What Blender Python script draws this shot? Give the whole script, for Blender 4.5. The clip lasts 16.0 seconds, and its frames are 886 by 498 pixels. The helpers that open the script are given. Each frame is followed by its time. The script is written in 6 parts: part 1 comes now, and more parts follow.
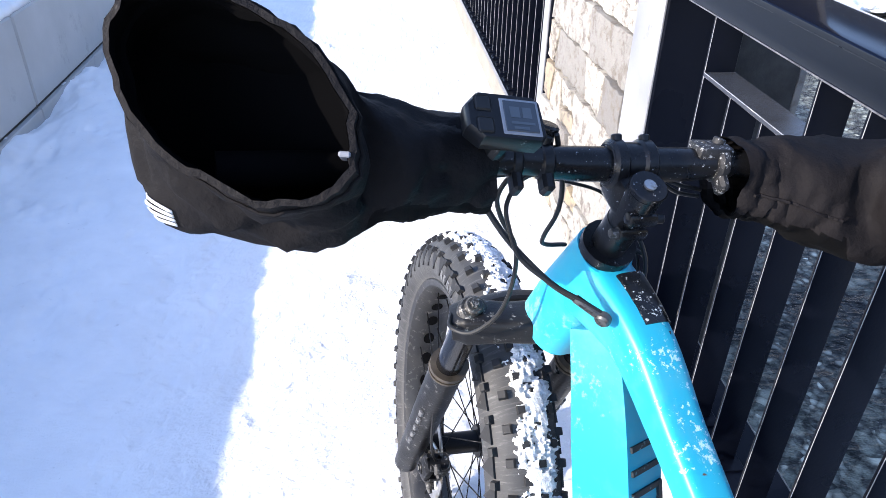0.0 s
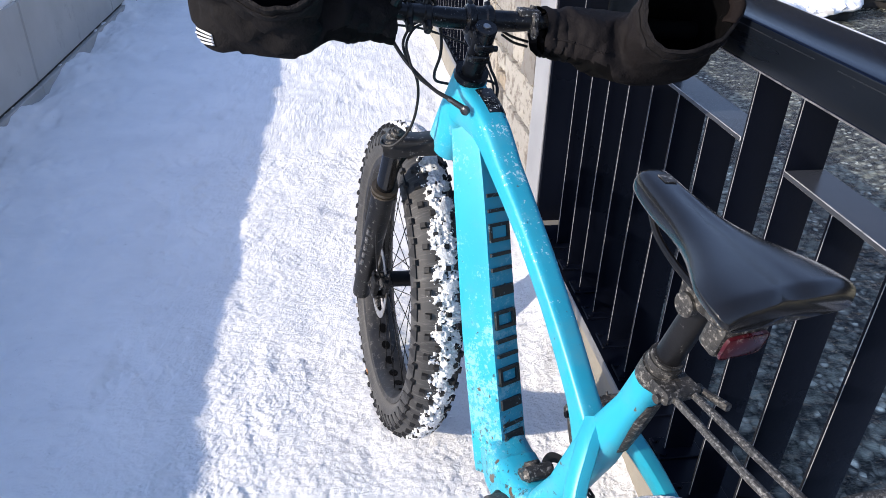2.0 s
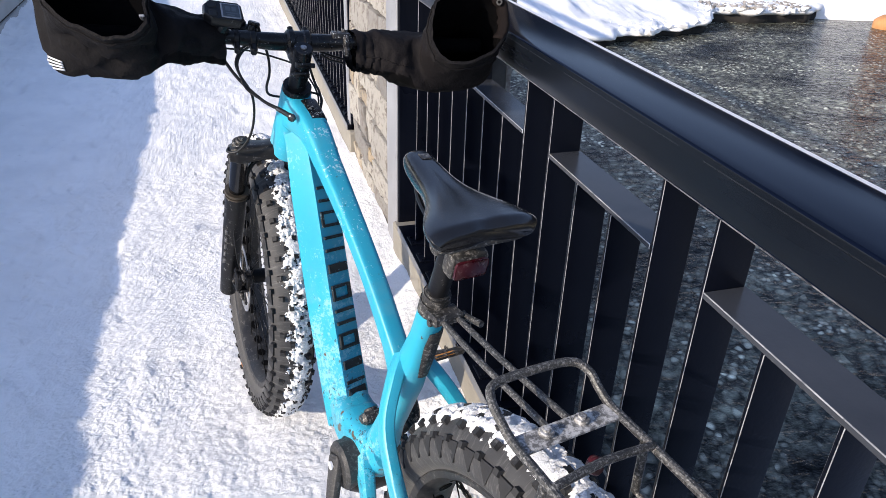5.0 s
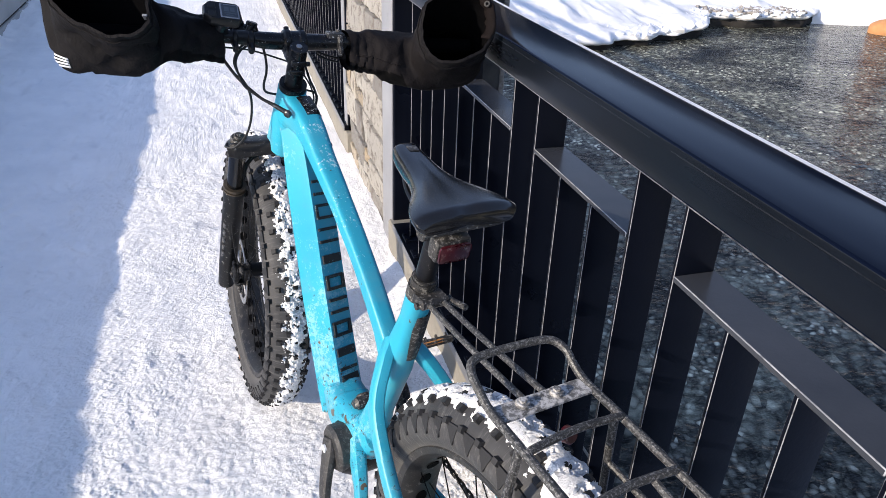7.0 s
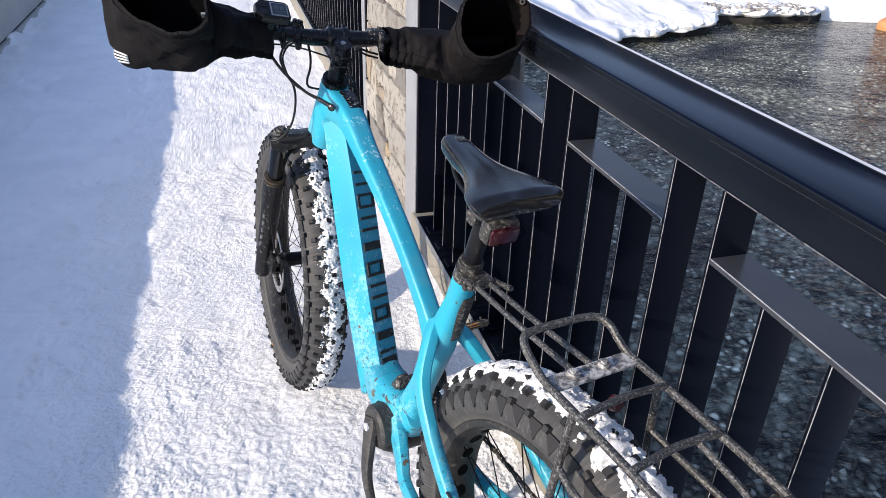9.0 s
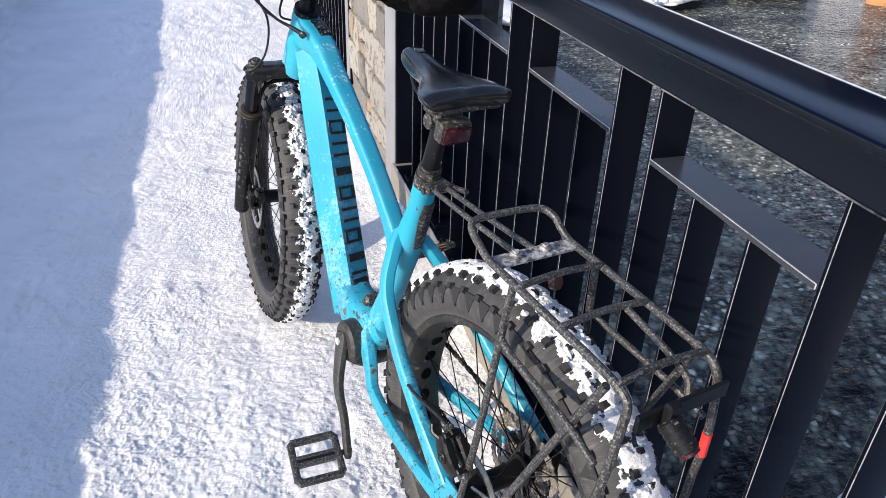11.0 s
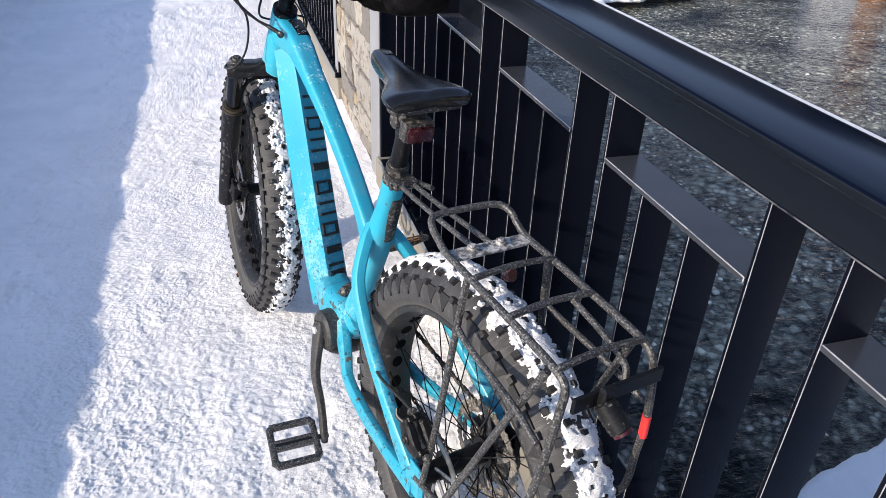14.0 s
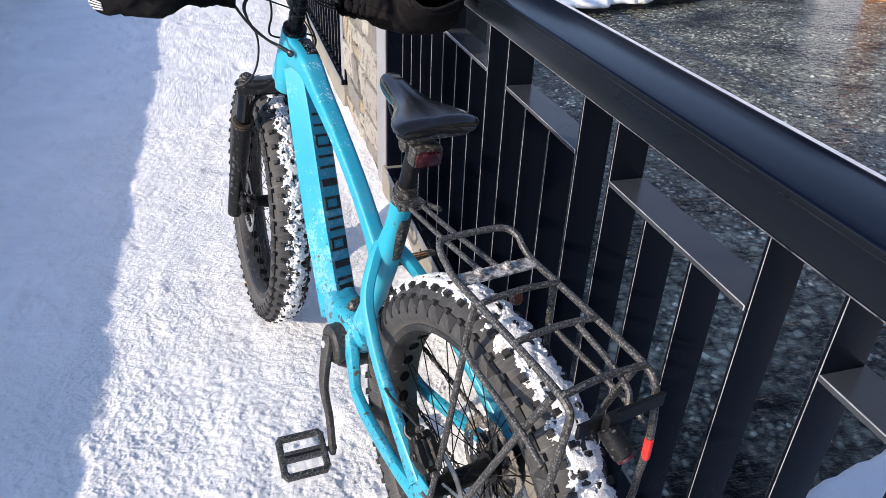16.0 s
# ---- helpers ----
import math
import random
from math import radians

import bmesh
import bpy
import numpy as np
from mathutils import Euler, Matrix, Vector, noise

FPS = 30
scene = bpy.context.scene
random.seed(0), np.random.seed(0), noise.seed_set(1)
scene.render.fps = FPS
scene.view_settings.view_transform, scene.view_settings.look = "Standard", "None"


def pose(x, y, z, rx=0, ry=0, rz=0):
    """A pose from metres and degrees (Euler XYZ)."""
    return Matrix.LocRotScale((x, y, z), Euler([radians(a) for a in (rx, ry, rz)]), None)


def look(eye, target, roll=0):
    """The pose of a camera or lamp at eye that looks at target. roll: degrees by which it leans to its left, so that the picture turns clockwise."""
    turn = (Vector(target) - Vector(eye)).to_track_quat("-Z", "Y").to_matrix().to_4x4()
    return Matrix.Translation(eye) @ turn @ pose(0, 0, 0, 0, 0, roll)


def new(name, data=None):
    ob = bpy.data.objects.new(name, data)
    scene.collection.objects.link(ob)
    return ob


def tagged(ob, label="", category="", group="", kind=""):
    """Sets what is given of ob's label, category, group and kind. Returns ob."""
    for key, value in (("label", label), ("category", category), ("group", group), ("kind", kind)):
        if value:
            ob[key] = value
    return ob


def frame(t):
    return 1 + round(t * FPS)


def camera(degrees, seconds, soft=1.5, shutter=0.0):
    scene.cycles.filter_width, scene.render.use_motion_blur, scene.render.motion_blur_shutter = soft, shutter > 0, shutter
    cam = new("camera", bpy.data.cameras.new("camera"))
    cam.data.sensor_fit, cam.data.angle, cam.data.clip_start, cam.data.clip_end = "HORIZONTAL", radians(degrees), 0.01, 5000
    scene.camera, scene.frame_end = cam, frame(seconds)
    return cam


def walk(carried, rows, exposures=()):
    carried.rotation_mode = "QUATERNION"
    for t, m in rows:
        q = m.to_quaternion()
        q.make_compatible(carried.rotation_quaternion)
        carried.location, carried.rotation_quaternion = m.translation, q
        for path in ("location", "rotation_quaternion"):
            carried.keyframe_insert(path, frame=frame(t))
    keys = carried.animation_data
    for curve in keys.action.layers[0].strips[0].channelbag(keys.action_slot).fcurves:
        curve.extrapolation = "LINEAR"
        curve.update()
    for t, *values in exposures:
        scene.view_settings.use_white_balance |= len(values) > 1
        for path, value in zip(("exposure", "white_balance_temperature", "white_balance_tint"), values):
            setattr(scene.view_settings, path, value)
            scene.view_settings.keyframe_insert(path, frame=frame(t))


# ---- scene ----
cam = camera(63.6, 16.0, soft=0.8)
PATH = [
    (0, (0.137, 0.034, 1.315), (0.312, 1.724, 0.259), 1.2),
    (0.5, (0.137, -0.151, 1.314), (0.329, 1.537, 0.257), 1.7),
    (1, (0.119, -0.263, 1.312), (0.32, 1.429, 0.264), 1.9),
    (1.5, (0.12, -0.379, 1.326), (0.338, 1.317, 0.289), 1.8),
    (2, (0.158, -0.512, 1.3), (0.404, 1.188, 0.276), 1.6),
    (2.5, (0.135, -0.565, 1.327), (0.424, 1.141, 0.323), 1.4),
    (3, (0.114, -0.604, 1.346), (0.465, 1.101, 0.361), 1.3),
    (3.5, (0.158, -0.657, 1.342), (0.582, 1.04, 0.372), 1.5),
    (4, (0.229, -0.733, 1.34), (0.709, 0.954, 0.38), 1.7),
    (4.2, (0.245, -0.744, 1.344), (0.744, 0.932, 0.374), 1.7),
    (6.5, (0.24, -0.815, 1.358), (0.756, 0.863, 0.4), 2.0),
    (7, (0.244, -0.833, 1.36), (0.759, 0.846, 0.403), 2.1),
    (7.5, (0.231, -0.842, 1.375), (0.742, 0.838, 0.417), 2.1),
    (8, (0.177, -0.818, 1.391), (0.682, 0.862, 0.43), 1.9),
    (8.5, (0.153, -0.823, 1.388), (0.654, 0.858, 0.428), 1.9),
    (9, (0.163, -0.879, 1.371), (0.663, 0.8, 0.408), 1.9),
    (9.2, (0.166, -0.9, 1.355), (0.664, 0.778, 0.387), 1.7),
    (11.3, (0.193, -1.03, 1.3), (0.715, 0.61, 0.281), 2.4),
    (11.5, (0.2, -1.042, 1.305), (0.727, 0.593, 0.282), 2.5),
    (12, (0.21, -1.062, 1.318), (0.738, 0.57, 0.289), 2.6),
    (12.5, (0.218, -1.069, 1.317), (0.744, 0.561, 0.285), 2.6),
    (13, (0.225, -1.074, 1.316), (0.75, 0.557, 0.284), 2.6),
    (13.5, (0.227, -1.081, 1.326), (0.75, 0.55, 0.294), 2.7),
    (14, (0.219, -1.074, 1.336), (0.74, 0.557, 0.303), 2.6),
    (14.5, (0.221, -1.072, 1.342), (0.74, 0.56, 0.309), 2.6),
    (15, (0.217, -1.052, 1.346), (0.732, 0.58, 0.31), 2.5),
    (15.5, (0.213, -1.058, 1.359), (0.726, 0.575, 0.323), 2.5),
    (16, (0.211, -1.075, 1.381), (0.721, 0.559, 0.345), 2.5),
]
walk(cam, [(t, look(eye, target, roll)) for t, eye, target, roll in PATH], exposures=((0.0, 1.88, 6300, 21), (0.25, 1.64, 6380, 21), (0.6, 1.42, 6440, 21), (1.5, 1.22, 6540, 21), (3.5, 1.13, 6680, 21), (7.0, 1.07, 6780, 21), (16.0, 1.05, 6780, 21)))

# ---- world, sun, exposure ----
SUN_TO = Vector((-0.94, -0.33, 0.0)).normalized()
SUN_EL = radians(21.5)
world = bpy.data.worlds.new("sky_world")
scene.world = world
world.use_nodes = True
wn, wl = world.node_tree.nodes, world.node_tree.links
wn.clear()
sky = wn.new("ShaderNodeTexSky")
sky.sky_type = "NISHITA"
sky.sun_disc = False
sky.sun_elevation = SUN_EL
sky.sun_rotation = math.atan2(SUN_TO.x, SUN_TO.y)
sky.altitude = 1500.0
wbg = wn.new("ShaderNodeBackground")
wbg.inputs["Strength"].default_value = 0.15
wout = wn.new("ShaderNodeOutputWorld")
wl.new(sky.outputs[0], wbg.inputs[0])
wl.new(wbg.outputs[0], wout.inputs[0])

sun_data = bpy.data.lights.new("sun", "SUN")
sun_data.energy = 2.5
sun_data.angle = radians(0.55)
sun_data.color = (1.0, 0.945, 0.765)
sun = new("sun", sun_data)
sdir = Vector((SUN_TO.x * math.cos(SUN_EL), SUN_TO.y * math.cos(SUN_EL), math.sin(SUN_EL)))
sun.matrix_world = look(sdir * 30, (0, 0, 0))


# ---- materials ----
def material(name):
    m = bpy.data.materials.new(name)
    m.use_nodes = True
    nt = m.node_tree
    return m, nt.nodes, nt.links, nt.nodes["Principled BSDF"]


def coords(nodes, links, scale=(1, 1, 1)):
    tc = nodes.new("ShaderNodeTexCoord")
    mp = nodes.new("ShaderNodeMapping")
    mp.inputs["Scale"].default_value = scale
    links.new(tc.outputs["Object"], mp.inputs["Vector"])
    return mp.outputs[0]


def noise_node(nodes, links, vec, scale, detail=4.0, rough=0.55):
    n = nodes.new("ShaderNodeTexNoise")
    n.inputs["Scale"].default_value = scale
    n.inputs["Detail"].default_value = detail
    n.inputs["Roughness"].default_value = rough
    links.new(vec, n.inputs["Vector"])
    return n.outputs["Fac"]


def ramp(nodes, links, fac, stops):
    r = nodes.new("ShaderNodeValToRGB")
    els = r.color_ramp.elements
    while len(els) < len(stops):
        els.new(0.5)
    for e, (p, c) in zip(els, stops):
        e.position = p
        e.color = (*c, 1.0) if len(c) == 3 else c
    links.new(fac, r.inputs[0])
    return r.outputs[0]


def mixed(nodes, links, fac, a, b):
    m = nodes.new("ShaderNodeMix")
    m.data_type = "RGBA"
    links.new(fac, m.inputs[0])
    for sock, v in ((m.inputs[6], a), (m.inputs[7], b)):
        if isinstance(v, tuple):
            sock.default_value = (*v, 1.0)
        else:
            links.new(v, sock)
    return m.outputs[2]


def bump(nodes, links, bsdf, height, strength, dist):
    b = nodes.new("ShaderNodeBump")
    b.inputs["Strength"].default_value = strength
    b.inputs["Distance"].default_value = dist
    links.new(height, b.inputs["Height"])
    links.new(b.outputs[0], bsdf.inputs["Normal"])


def grey(v):
    return (v, v, v)


def surface(name, dark, light, scale, rough=(0.4, 0.6), metal=0.0, bump_scale=0.0, bump_dist=0.002, dirt=None, dirt_at=(0.55, 0.68), dirt_scale=9.0, stretch=(1, 1, 1), coat=0.0, spec=0.5):
    """A two-scale surface: tone from large noise, roughness from it, relief from fine noise, and blotches of dirt."""
    m, n, l, b = material(name)
    v = coords(n, l, stretch)
    big = noise_node(n, l, v, scale, 5.0)
    col = ramp(n, l, big, [(0.3, dark), (0.7, light)])
    if dirt:
        spots = noise_node(n, l, v, dirt_scale, 8.0, 0.7)
        mask = ramp(n, l, spots, [(dirt_at[0], grey(0.0)), (dirt_at[1], grey(1.0))])
        col = mixed(n, l, mask, col, dirt)
    l.new(col, b.inputs["Base Color"])
    rr = ramp(n, l, big, [(0.3, grey(rough[0])), (0.7, grey(rough[1]))])
    l.new(rr, b.inputs["Roughness"])
    b.inputs["Metallic"].default_value = metal
    b.inputs["Coat Weight"].default_value = coat
    b.inputs["Specular IOR Level"].default_value = spec
    if bump_scale:
        fine = noise_node(n, l, v, bump_scale, 6.0, 0.6)
        bump(n, l, b, fine, 0.6, bump_dist)
    return m


def snow_material(name):
    m, n, l, b = material(name)
    v = coords(n, l)
    big = noise_node(n, l, v, 3.0, 7.0, 0.65)
    col = ramp(n, l, big, [(0.32, (0.815, 0.825, 0.83)), (0.62, (0.915, 0.917, 0.91))])
    specks = noise_node(n, l, v, 30.0, 9.0, 0.8)
    dirt = ramp(n, l, specks, [(0.62, grey(0.0)), (0.70, grey(1.0))])
    col = mixed(n, l, dirt, col, (0.62, 0.62, 0.62))
    l.new(col, b.inputs["Base Color"])
    b.inputs["Roughness"].default_value = 0.75
    b.inputs["Specular IOR Level"].default_value = 0.25
    fine = noise_node(n, l, v, 170.0, 6.0, 0.75)
    bump(n, l, b, fine, 1.0, 0.0044)
    return m


def paint_material(name, speck_scale, low, high, amount):
    m, n, l, b = material(name)
    v = coords(n, l)
    big = noise_node(n, l, v, 5.0, 4.0)
    col = ramp(n, l, big, [(0.3, (0.003, 0.300, 0.435)), (0.7, (0.009, 0.350, 0.485))])
    splash = noise_node(n, l, v, speck_scale, 5.0, 0.75)
    area = noise_node(n, l, v, 7.0, 2.0)
    mul = n.new("ShaderNodeMath")
    mul.operation = "MULTIPLY"
    l.new(splash, mul.inputs[0])
    l.new(area, mul.inputs[1])
    mask = ramp(n, l, mul.outputs[0], [(low, grey(0.0)), (high, grey(amount))])
    col = mixed(n, l, mask, col, (0.45, 0.66, 0.70))
    nick = noise_node(n, l, v, 38.0, 3.0, 0.5)
    low = n.new("ShaderNodeSeparateXYZ")
    l.new(v, low.inputs[0])
    rise = n.new("ShaderNodeMapRange")
    rise.inputs[1].default_value = 0.66
    rise.inputs[2].default_value = 0.40
    rise.inputs[3].default_value = 0.0
    rise.inputs[4].default_value = 0.085
    l.new(low.outputs[2], rise.inputs[0])
    more = n.new("ShaderNodeMath")
    l.new(nick, more.inputs[0])
    l.new(rise.outputs[0], more.inputs[1])
    chips = ramp(n, l, more.outputs[0], [(0.735, grey(0.0)), (0.75, grey(1.0))])
    col = mixed(n, l, chips, col, (0.10, 0.055, 0.025))
    grit = noise_node(n, l, v, 95.0, 7.0, 0.72)
    gather = n.new("ShaderNodeMath")
    gather.operation = "MULTIPLY_ADD"
    gather.inputs[1].default_value = 1.15
    l.new(rise.outputs[0], gather.inputs[0])
    l.new(grit, gather.inputs[2])
    grime = ramp(n, l, gather.outputs[0], [(0.665, grey(0.0)), (0.71, grey(0.9))])
    col = mixed(n, l, grime, col, (0.035, 0.032, 0.026))
    film = ramp(n, l, noise_node(n, l, v, 16.0, 6.0, 0.7), [(0.48, grey(0.0)), (0.66, grey(0.22))])
    col = mixed(n, l, film, col, (0.16, 0.30, 0.33))
    l.new(col, b.inputs["Base Color"])
    rr = ramp(n, l, mask, [(0.0, grey(0.40)), (1.0, grey(0.7))])
    l.new(rr, b.inputs["Roughness"])
    return m


def water_material():
    """Pebbles of many greys drawn out by a rippled current, in darker and lighter reaches."""
    m, n, l, b = material("river_water")
    v = coords(n, l)
    tc = n.new("ShaderNodeTexCoord")
    flow = n.new("ShaderNodeMapping")
    flow.vector_type = "TEXTURE"
    flow.inputs["Rotation"].default_value = (0.0, 0.0, radians(48))
    flow.inputs["Scale"].default_value = (1.2, 1.0, 1.0)
    l.new(tc.outputs["Object"], flow.inputs["Vector"])
    drawn = flow.outputs[0]
    bend = n.new("ShaderNodeTexNoise")
    bend.inputs["Scale"].default_value = 4.5
    bend.inputs["Detail"].default_value = 2.0
    l.new(drawn, bend.inputs["Vector"])
    off = n.new("ShaderNodeVectorMath")
    off.operation = "MULTIPLY_ADD"
    off.inputs[1].default_value = (0.09, 0.09, 0.0)
    l.new(bend.outputs["Color"], off.inputs[0])
    l.new(drawn, off.inputs[2])
    seen = off.outputs[0]
    stones = []
    for scale, stops in ((13.0, [(0.25, (0.040, 0.044, 0.042)), (0.60, (0.115, 0.122, 0.110)), (0.88, (0.21, 0.215, 0.188)), (0.98, (0.36, 0.36, 0.315))]), (23.0, [(0.25, (0.030, 0.032, 0.033)), (0.60, (0.105, 0.108, 0.100)), (0.84, (0.29, 0.29, 0.26)), (0.97, (0.62, 0.61, 0.54))])):
        cells = n.new("ShaderNodeTexVoronoi")
        cells.inputs["Scale"].default_value = scale
        l.new(seen, cells.inputs["Vector"])
        sep = n.new("ShaderNodeSeparateColor")
        l.new(cells.outputs["Color"], sep.inputs[0])
        tone = ramp(n, l, sep.outputs[0], stops)
        rim = ramp(n, l, cells.outputs["Distance"], [(0.25, grey(0.0)), (0.65, grey(0.9))])
        stones.append(mixed(n, l, rim, tone, (0.014, 0.014, 0.014)))
    pick = ramp(n, l, noise_node(n, l, v, 2.2, 4.0), [(0.46, grey(0.0)), (0.56, grey(1.0))])
    both = mixed(n, l, pick, stones[1], stones[0])
    silt = noise_node(n, l, seen, 9.0, 4.0, 0.7)
    both = mixed(n, l, ramp(n, l, silt, [(0.47, grey(0.0)), (0.66, grey(0.4))]), both, (0.30, 0.305, 0.26))
    patches = noise_node(n, l, coords(n, l, (0.8, 1.2, 1.0)), 0.8, 5.0, 0.65)
    reach = ramp(n, l, patches, [(0.37, (0.14, 0.15, 0.16)), (0.44, (0.92, 0.93, 0.86)), (0.60, (1.80, 1.82, 1.62))])
    mul = n.new("ShaderNodeMix")
    mul.data_type = "RGBA"
    mul.blend_type = "MULTIPLY"
    mul.inputs[0].default_value = 1.0
    l.new(both, mul.inputs[6])
    l.new(reach, mul.inputs[7])
    l.new(mul.outputs[2], b.inputs["Base Color"])
    b.inputs["Roughness"].default_value = 0.10
    b.inputs["IOR"].default_value = 1.33
    b.inputs["Specular IOR Level"].default_value = 0.17
    waves = noise_node(n, l, coords(n, l, (1.0, 1.6, 1.0)), 6.0, 4.0, 0.58)
    bump(n, l, b, waves, 1.0, 0.05)
    return m


M_SNOW = snow_material("packed_snow")
M_PAINT = paint_material("cyan_paint", 110.0, 0.30, 0.36, 0.34)
M_PAINT_FROST = paint_material("cyan_paint_snow_specks", 150.0, 0.305, 0.325, 0.85)
M_WATER = water_material()
M_RAIL = surface("anthracite_steel", (0.0019, 0.0027, 0.0058), (0.0034, 0.0047, 0.0094), 3.0, (0.25, 0.38), bump_scale=180.0, bump_dist=0.0004, dirt=(0.03, 0.03, 0.032), dirt_at=(0.70, 0.76), dirt_scale=40.0, spec=0.11)
M_CONC = surface("wall_concrete", (0.36, 0.355, 0.33), (0.46, 0.455, 0.43), 2.0, (0.8, 0.9), bump_scale=120.0, bump_dist=0.001, dirt=(0.28, 0.275, 0.26), dirt_at=(0.6, 0.75), dirt_scale=5.0)
M_KERB = surface("kerb_concrete", (0.20, 0.185, 0.155), (0.29, 0.268, 0.222), 6.0, (0.8, 0.92), bump_scale=90.0, bump_dist=0.002, dirt=(0.24, 0.215, 0.17), dirt_at=(0.57, 0.68), dirt_scale=12.0)
M_JOINT = surface("mortar", (0.022, 0.021, 0.019), (0.055, 0.052, 0.047), 20.0, (0.9, 0.95), bump_scale=60.0, bump_dist=0.004)
M_TYRE = surface("tyre_rubber", (0.007, 0.007, 0.0075), (0.015, 0.015, 0.016), 10.0, (0.55, 0.75), bump_scale=90.0, bump_dist=0.001, dirt=(0.13, 0.125, 0.12), dirt_at=(0.58, 0.72), dirt_scale=25.0)
M_BLACK = surface("black_alloy", (0.004, 0.004, 0.0045), (0.010, 0.010, 0.011), 14.0, (0.30, 0.5), bump_scale=150.0, bump_dist=0.0005, dirt=(0.22, 0.21, 0.20), dirt_at=(0.64, 0.72), dirt_scale=70.0, spec=0.28)
M_RACK = surface("rack_tube", (0.013, 0.013, 0.013), (0.034, 0.034, 0.033), 14.0, (0.36, 0.55), bump_scale=240.0, bump_dist=0.0012, dirt=(0.32, 0.318, 0.31), dirt_at=(0.50, 0.72), dirt_scale=310.0)
M_BADGE = surface("badge_patch", (0.004, 0.005, 0.006), (0.008, 0.009, 0.011), 30.0, (0.2, 0.35), dirt=(0.55, 0.60, 0.62), dirt_at=(0.60, 0.64), dirt_scale=170.0)
M_DUSTPLATE = surface("dusty_rack_plate", (0.05, 0.05, 0.048), (0.16, 0.155, 0.15), 40.0, (0.5, 0.8), bump_scale=150.0, bump_dist=0.0015, dirt=(0.50, 0.49, 0.47), dirt_at=(0.44, 0.58), dirt_scale=110.0)
M_MUD = surface("dirty_metal", (0.010, 0.010, 0.010), (0.050, 0.048, 0.045), 60.0, (0.36, 0.65), metal=0.2, bump_scale=160.0, bump_dist=0.003, dirt=(0.30, 0.285, 0.26), dirt_at=(0.53, 0.66), dirt_scale=170.0)
M_STEEL = surface("bright_steel", (0.35, 0.35, 0.35), (0.55, 0.55, 0.54), 30.0, (0.3, 0.5), metal=0.9, dirt=(0.20, 0.17, 0.13), dirt_at=(0.5, 0.62), dirt_scale=60.0)
M_SADDLE = surface("saddle_cover", (0.006, 0.0064, 0.0075), (0.009, 0.0095, 0.011), 12.0, (0.17, 0.25), bump_scale=500.0, bump_dist=0.0002)
M_CLOTH = surface("mitt_cloth", (0.0066, 0.0062, 0.0067), (0.0126, 0.0118, 0.0125), 8.0, (0.6, 0.8), bump_scale=26.0, bump_dist=0.010, dirt=(0.10, 0.095, 0.09), dirt_at=(0.72, 0.75), dirt_scale=150.0, spec=0.07)
M_CLOTH_DUSTY = surface("dusty_mitt_cloth", (0.0070, 0.0062, 0.0066), (0.0138, 0.0122, 0.0128), 9.0, (0.6, 0.8), bump_scale=30.0, bump_dist=0.008, dirt=(0.16, 0.15, 0.145), dirt_at=(0.69, 0.73), dirt_scale=170.0, spec=0.07)
# shade under the mitts as a colour; also black for the rim holes
M_UNDER = surface("shade_and_hole_black", (0.0018, 0.0018, 0.0020), (0.0030, 0.0030, 0.0033), 30.0, (0.8, 0.95), bump_scale=300.0, bump_dist=0.0006, spec=0.08)
M_HEM = surface("mitt_hem_cloth", (0.0056, 0.0050, 0.0054), (0.0112, 0.0100, 0.0106), 14.0, (0.6, 0.8), bump_scale=55.0, bump_dist=0.010, dirt=(0.05, 0.047, 0.045), dirt_at=(0.66, 0.76), dirt_scale=120.0, spec=0.14)
M_FLAP = surface("mitt_flap_lining", (0.006, 0.0046, 0.0046), (0.014, 0.0105, 0.0100), 20.0, (0.7, 0.9), bump_scale=60.0, bump_dist=0.004, spec=0.06)
M_INSIDE = surface("inside_shade", (0.0012, 0.0012, 0.0015), (0.002, 0.002, 0.0025), 8.0, (0.9, 1.0), spec=0.05)
M_RUBBER = surface("cable_sheath", (0.010, 0.010, 0.010), (0.016, 0.016, 0.016), 30.0, (0.35, 0.5), spec=0.3)
M_RED = surface("red_lens", (0.030, 0.003, 0.006), (0.055, 0.005, 0.010), 40.0, (0.2, 0.4), dirt=(0.20, 0.15, 0.14), dirt_at=(0.55, 0.7), dirt_scale=120.0)
M_REDTAPE = surface("red_tape", (0.75, 0.03, 0.03), (0.85, 0.05, 0.04), 60.0, (0.3, 0.5))
M_ORANGE = surface("orange_reflector", (0.55, 0.22, 0.05), (0.65, 0.30, 0.08), 60.0, (0.2, 0.4), dirt=(0.12, 0.10, 0.08), dirt_at=(0.5, 0.6), dirt_scale=120.0)
M_LCD = surface("lcd_glass", (0.035, 0.045, 0.055), (0.05, 0.062, 0.075), 20.0, (0.08, 0.15))
M_LCDDARK = surface("lcd_segments", (0.060, 0.075, 0.09), (0.075, 0.09, 0.105), 20.0, (0.2, 0.3))
M_FRAME_GREY = surface("display_bezel", (0.17, 0.18, 0.20), (0.24, 0.25, 0.27), 60.0, (0.3, 0.5))
M_DECAL = surface("frame_decal", (0.006, 0.012, 0.014), (0.012, 0.02, 0.024), 60.0, (0.35, 0.6), dirt=(0.10, 0.20, 0.23), dirt_at=(0.60, 0.64), dirt_scale=120.0)
M_WHITE = surface("white_stripe", (0.75, 0.75, 0.75), (0.82, 0.82, 0.82), 60.0, (0.5, 0.6))
M_BOULDER = surface("orange_rock", (0.50, 0.22, 0.08), (0.62, 0.32, 0.14), 4.0, (0.7, 0.9), bump_scale=20.0, bump_dist=0.01)
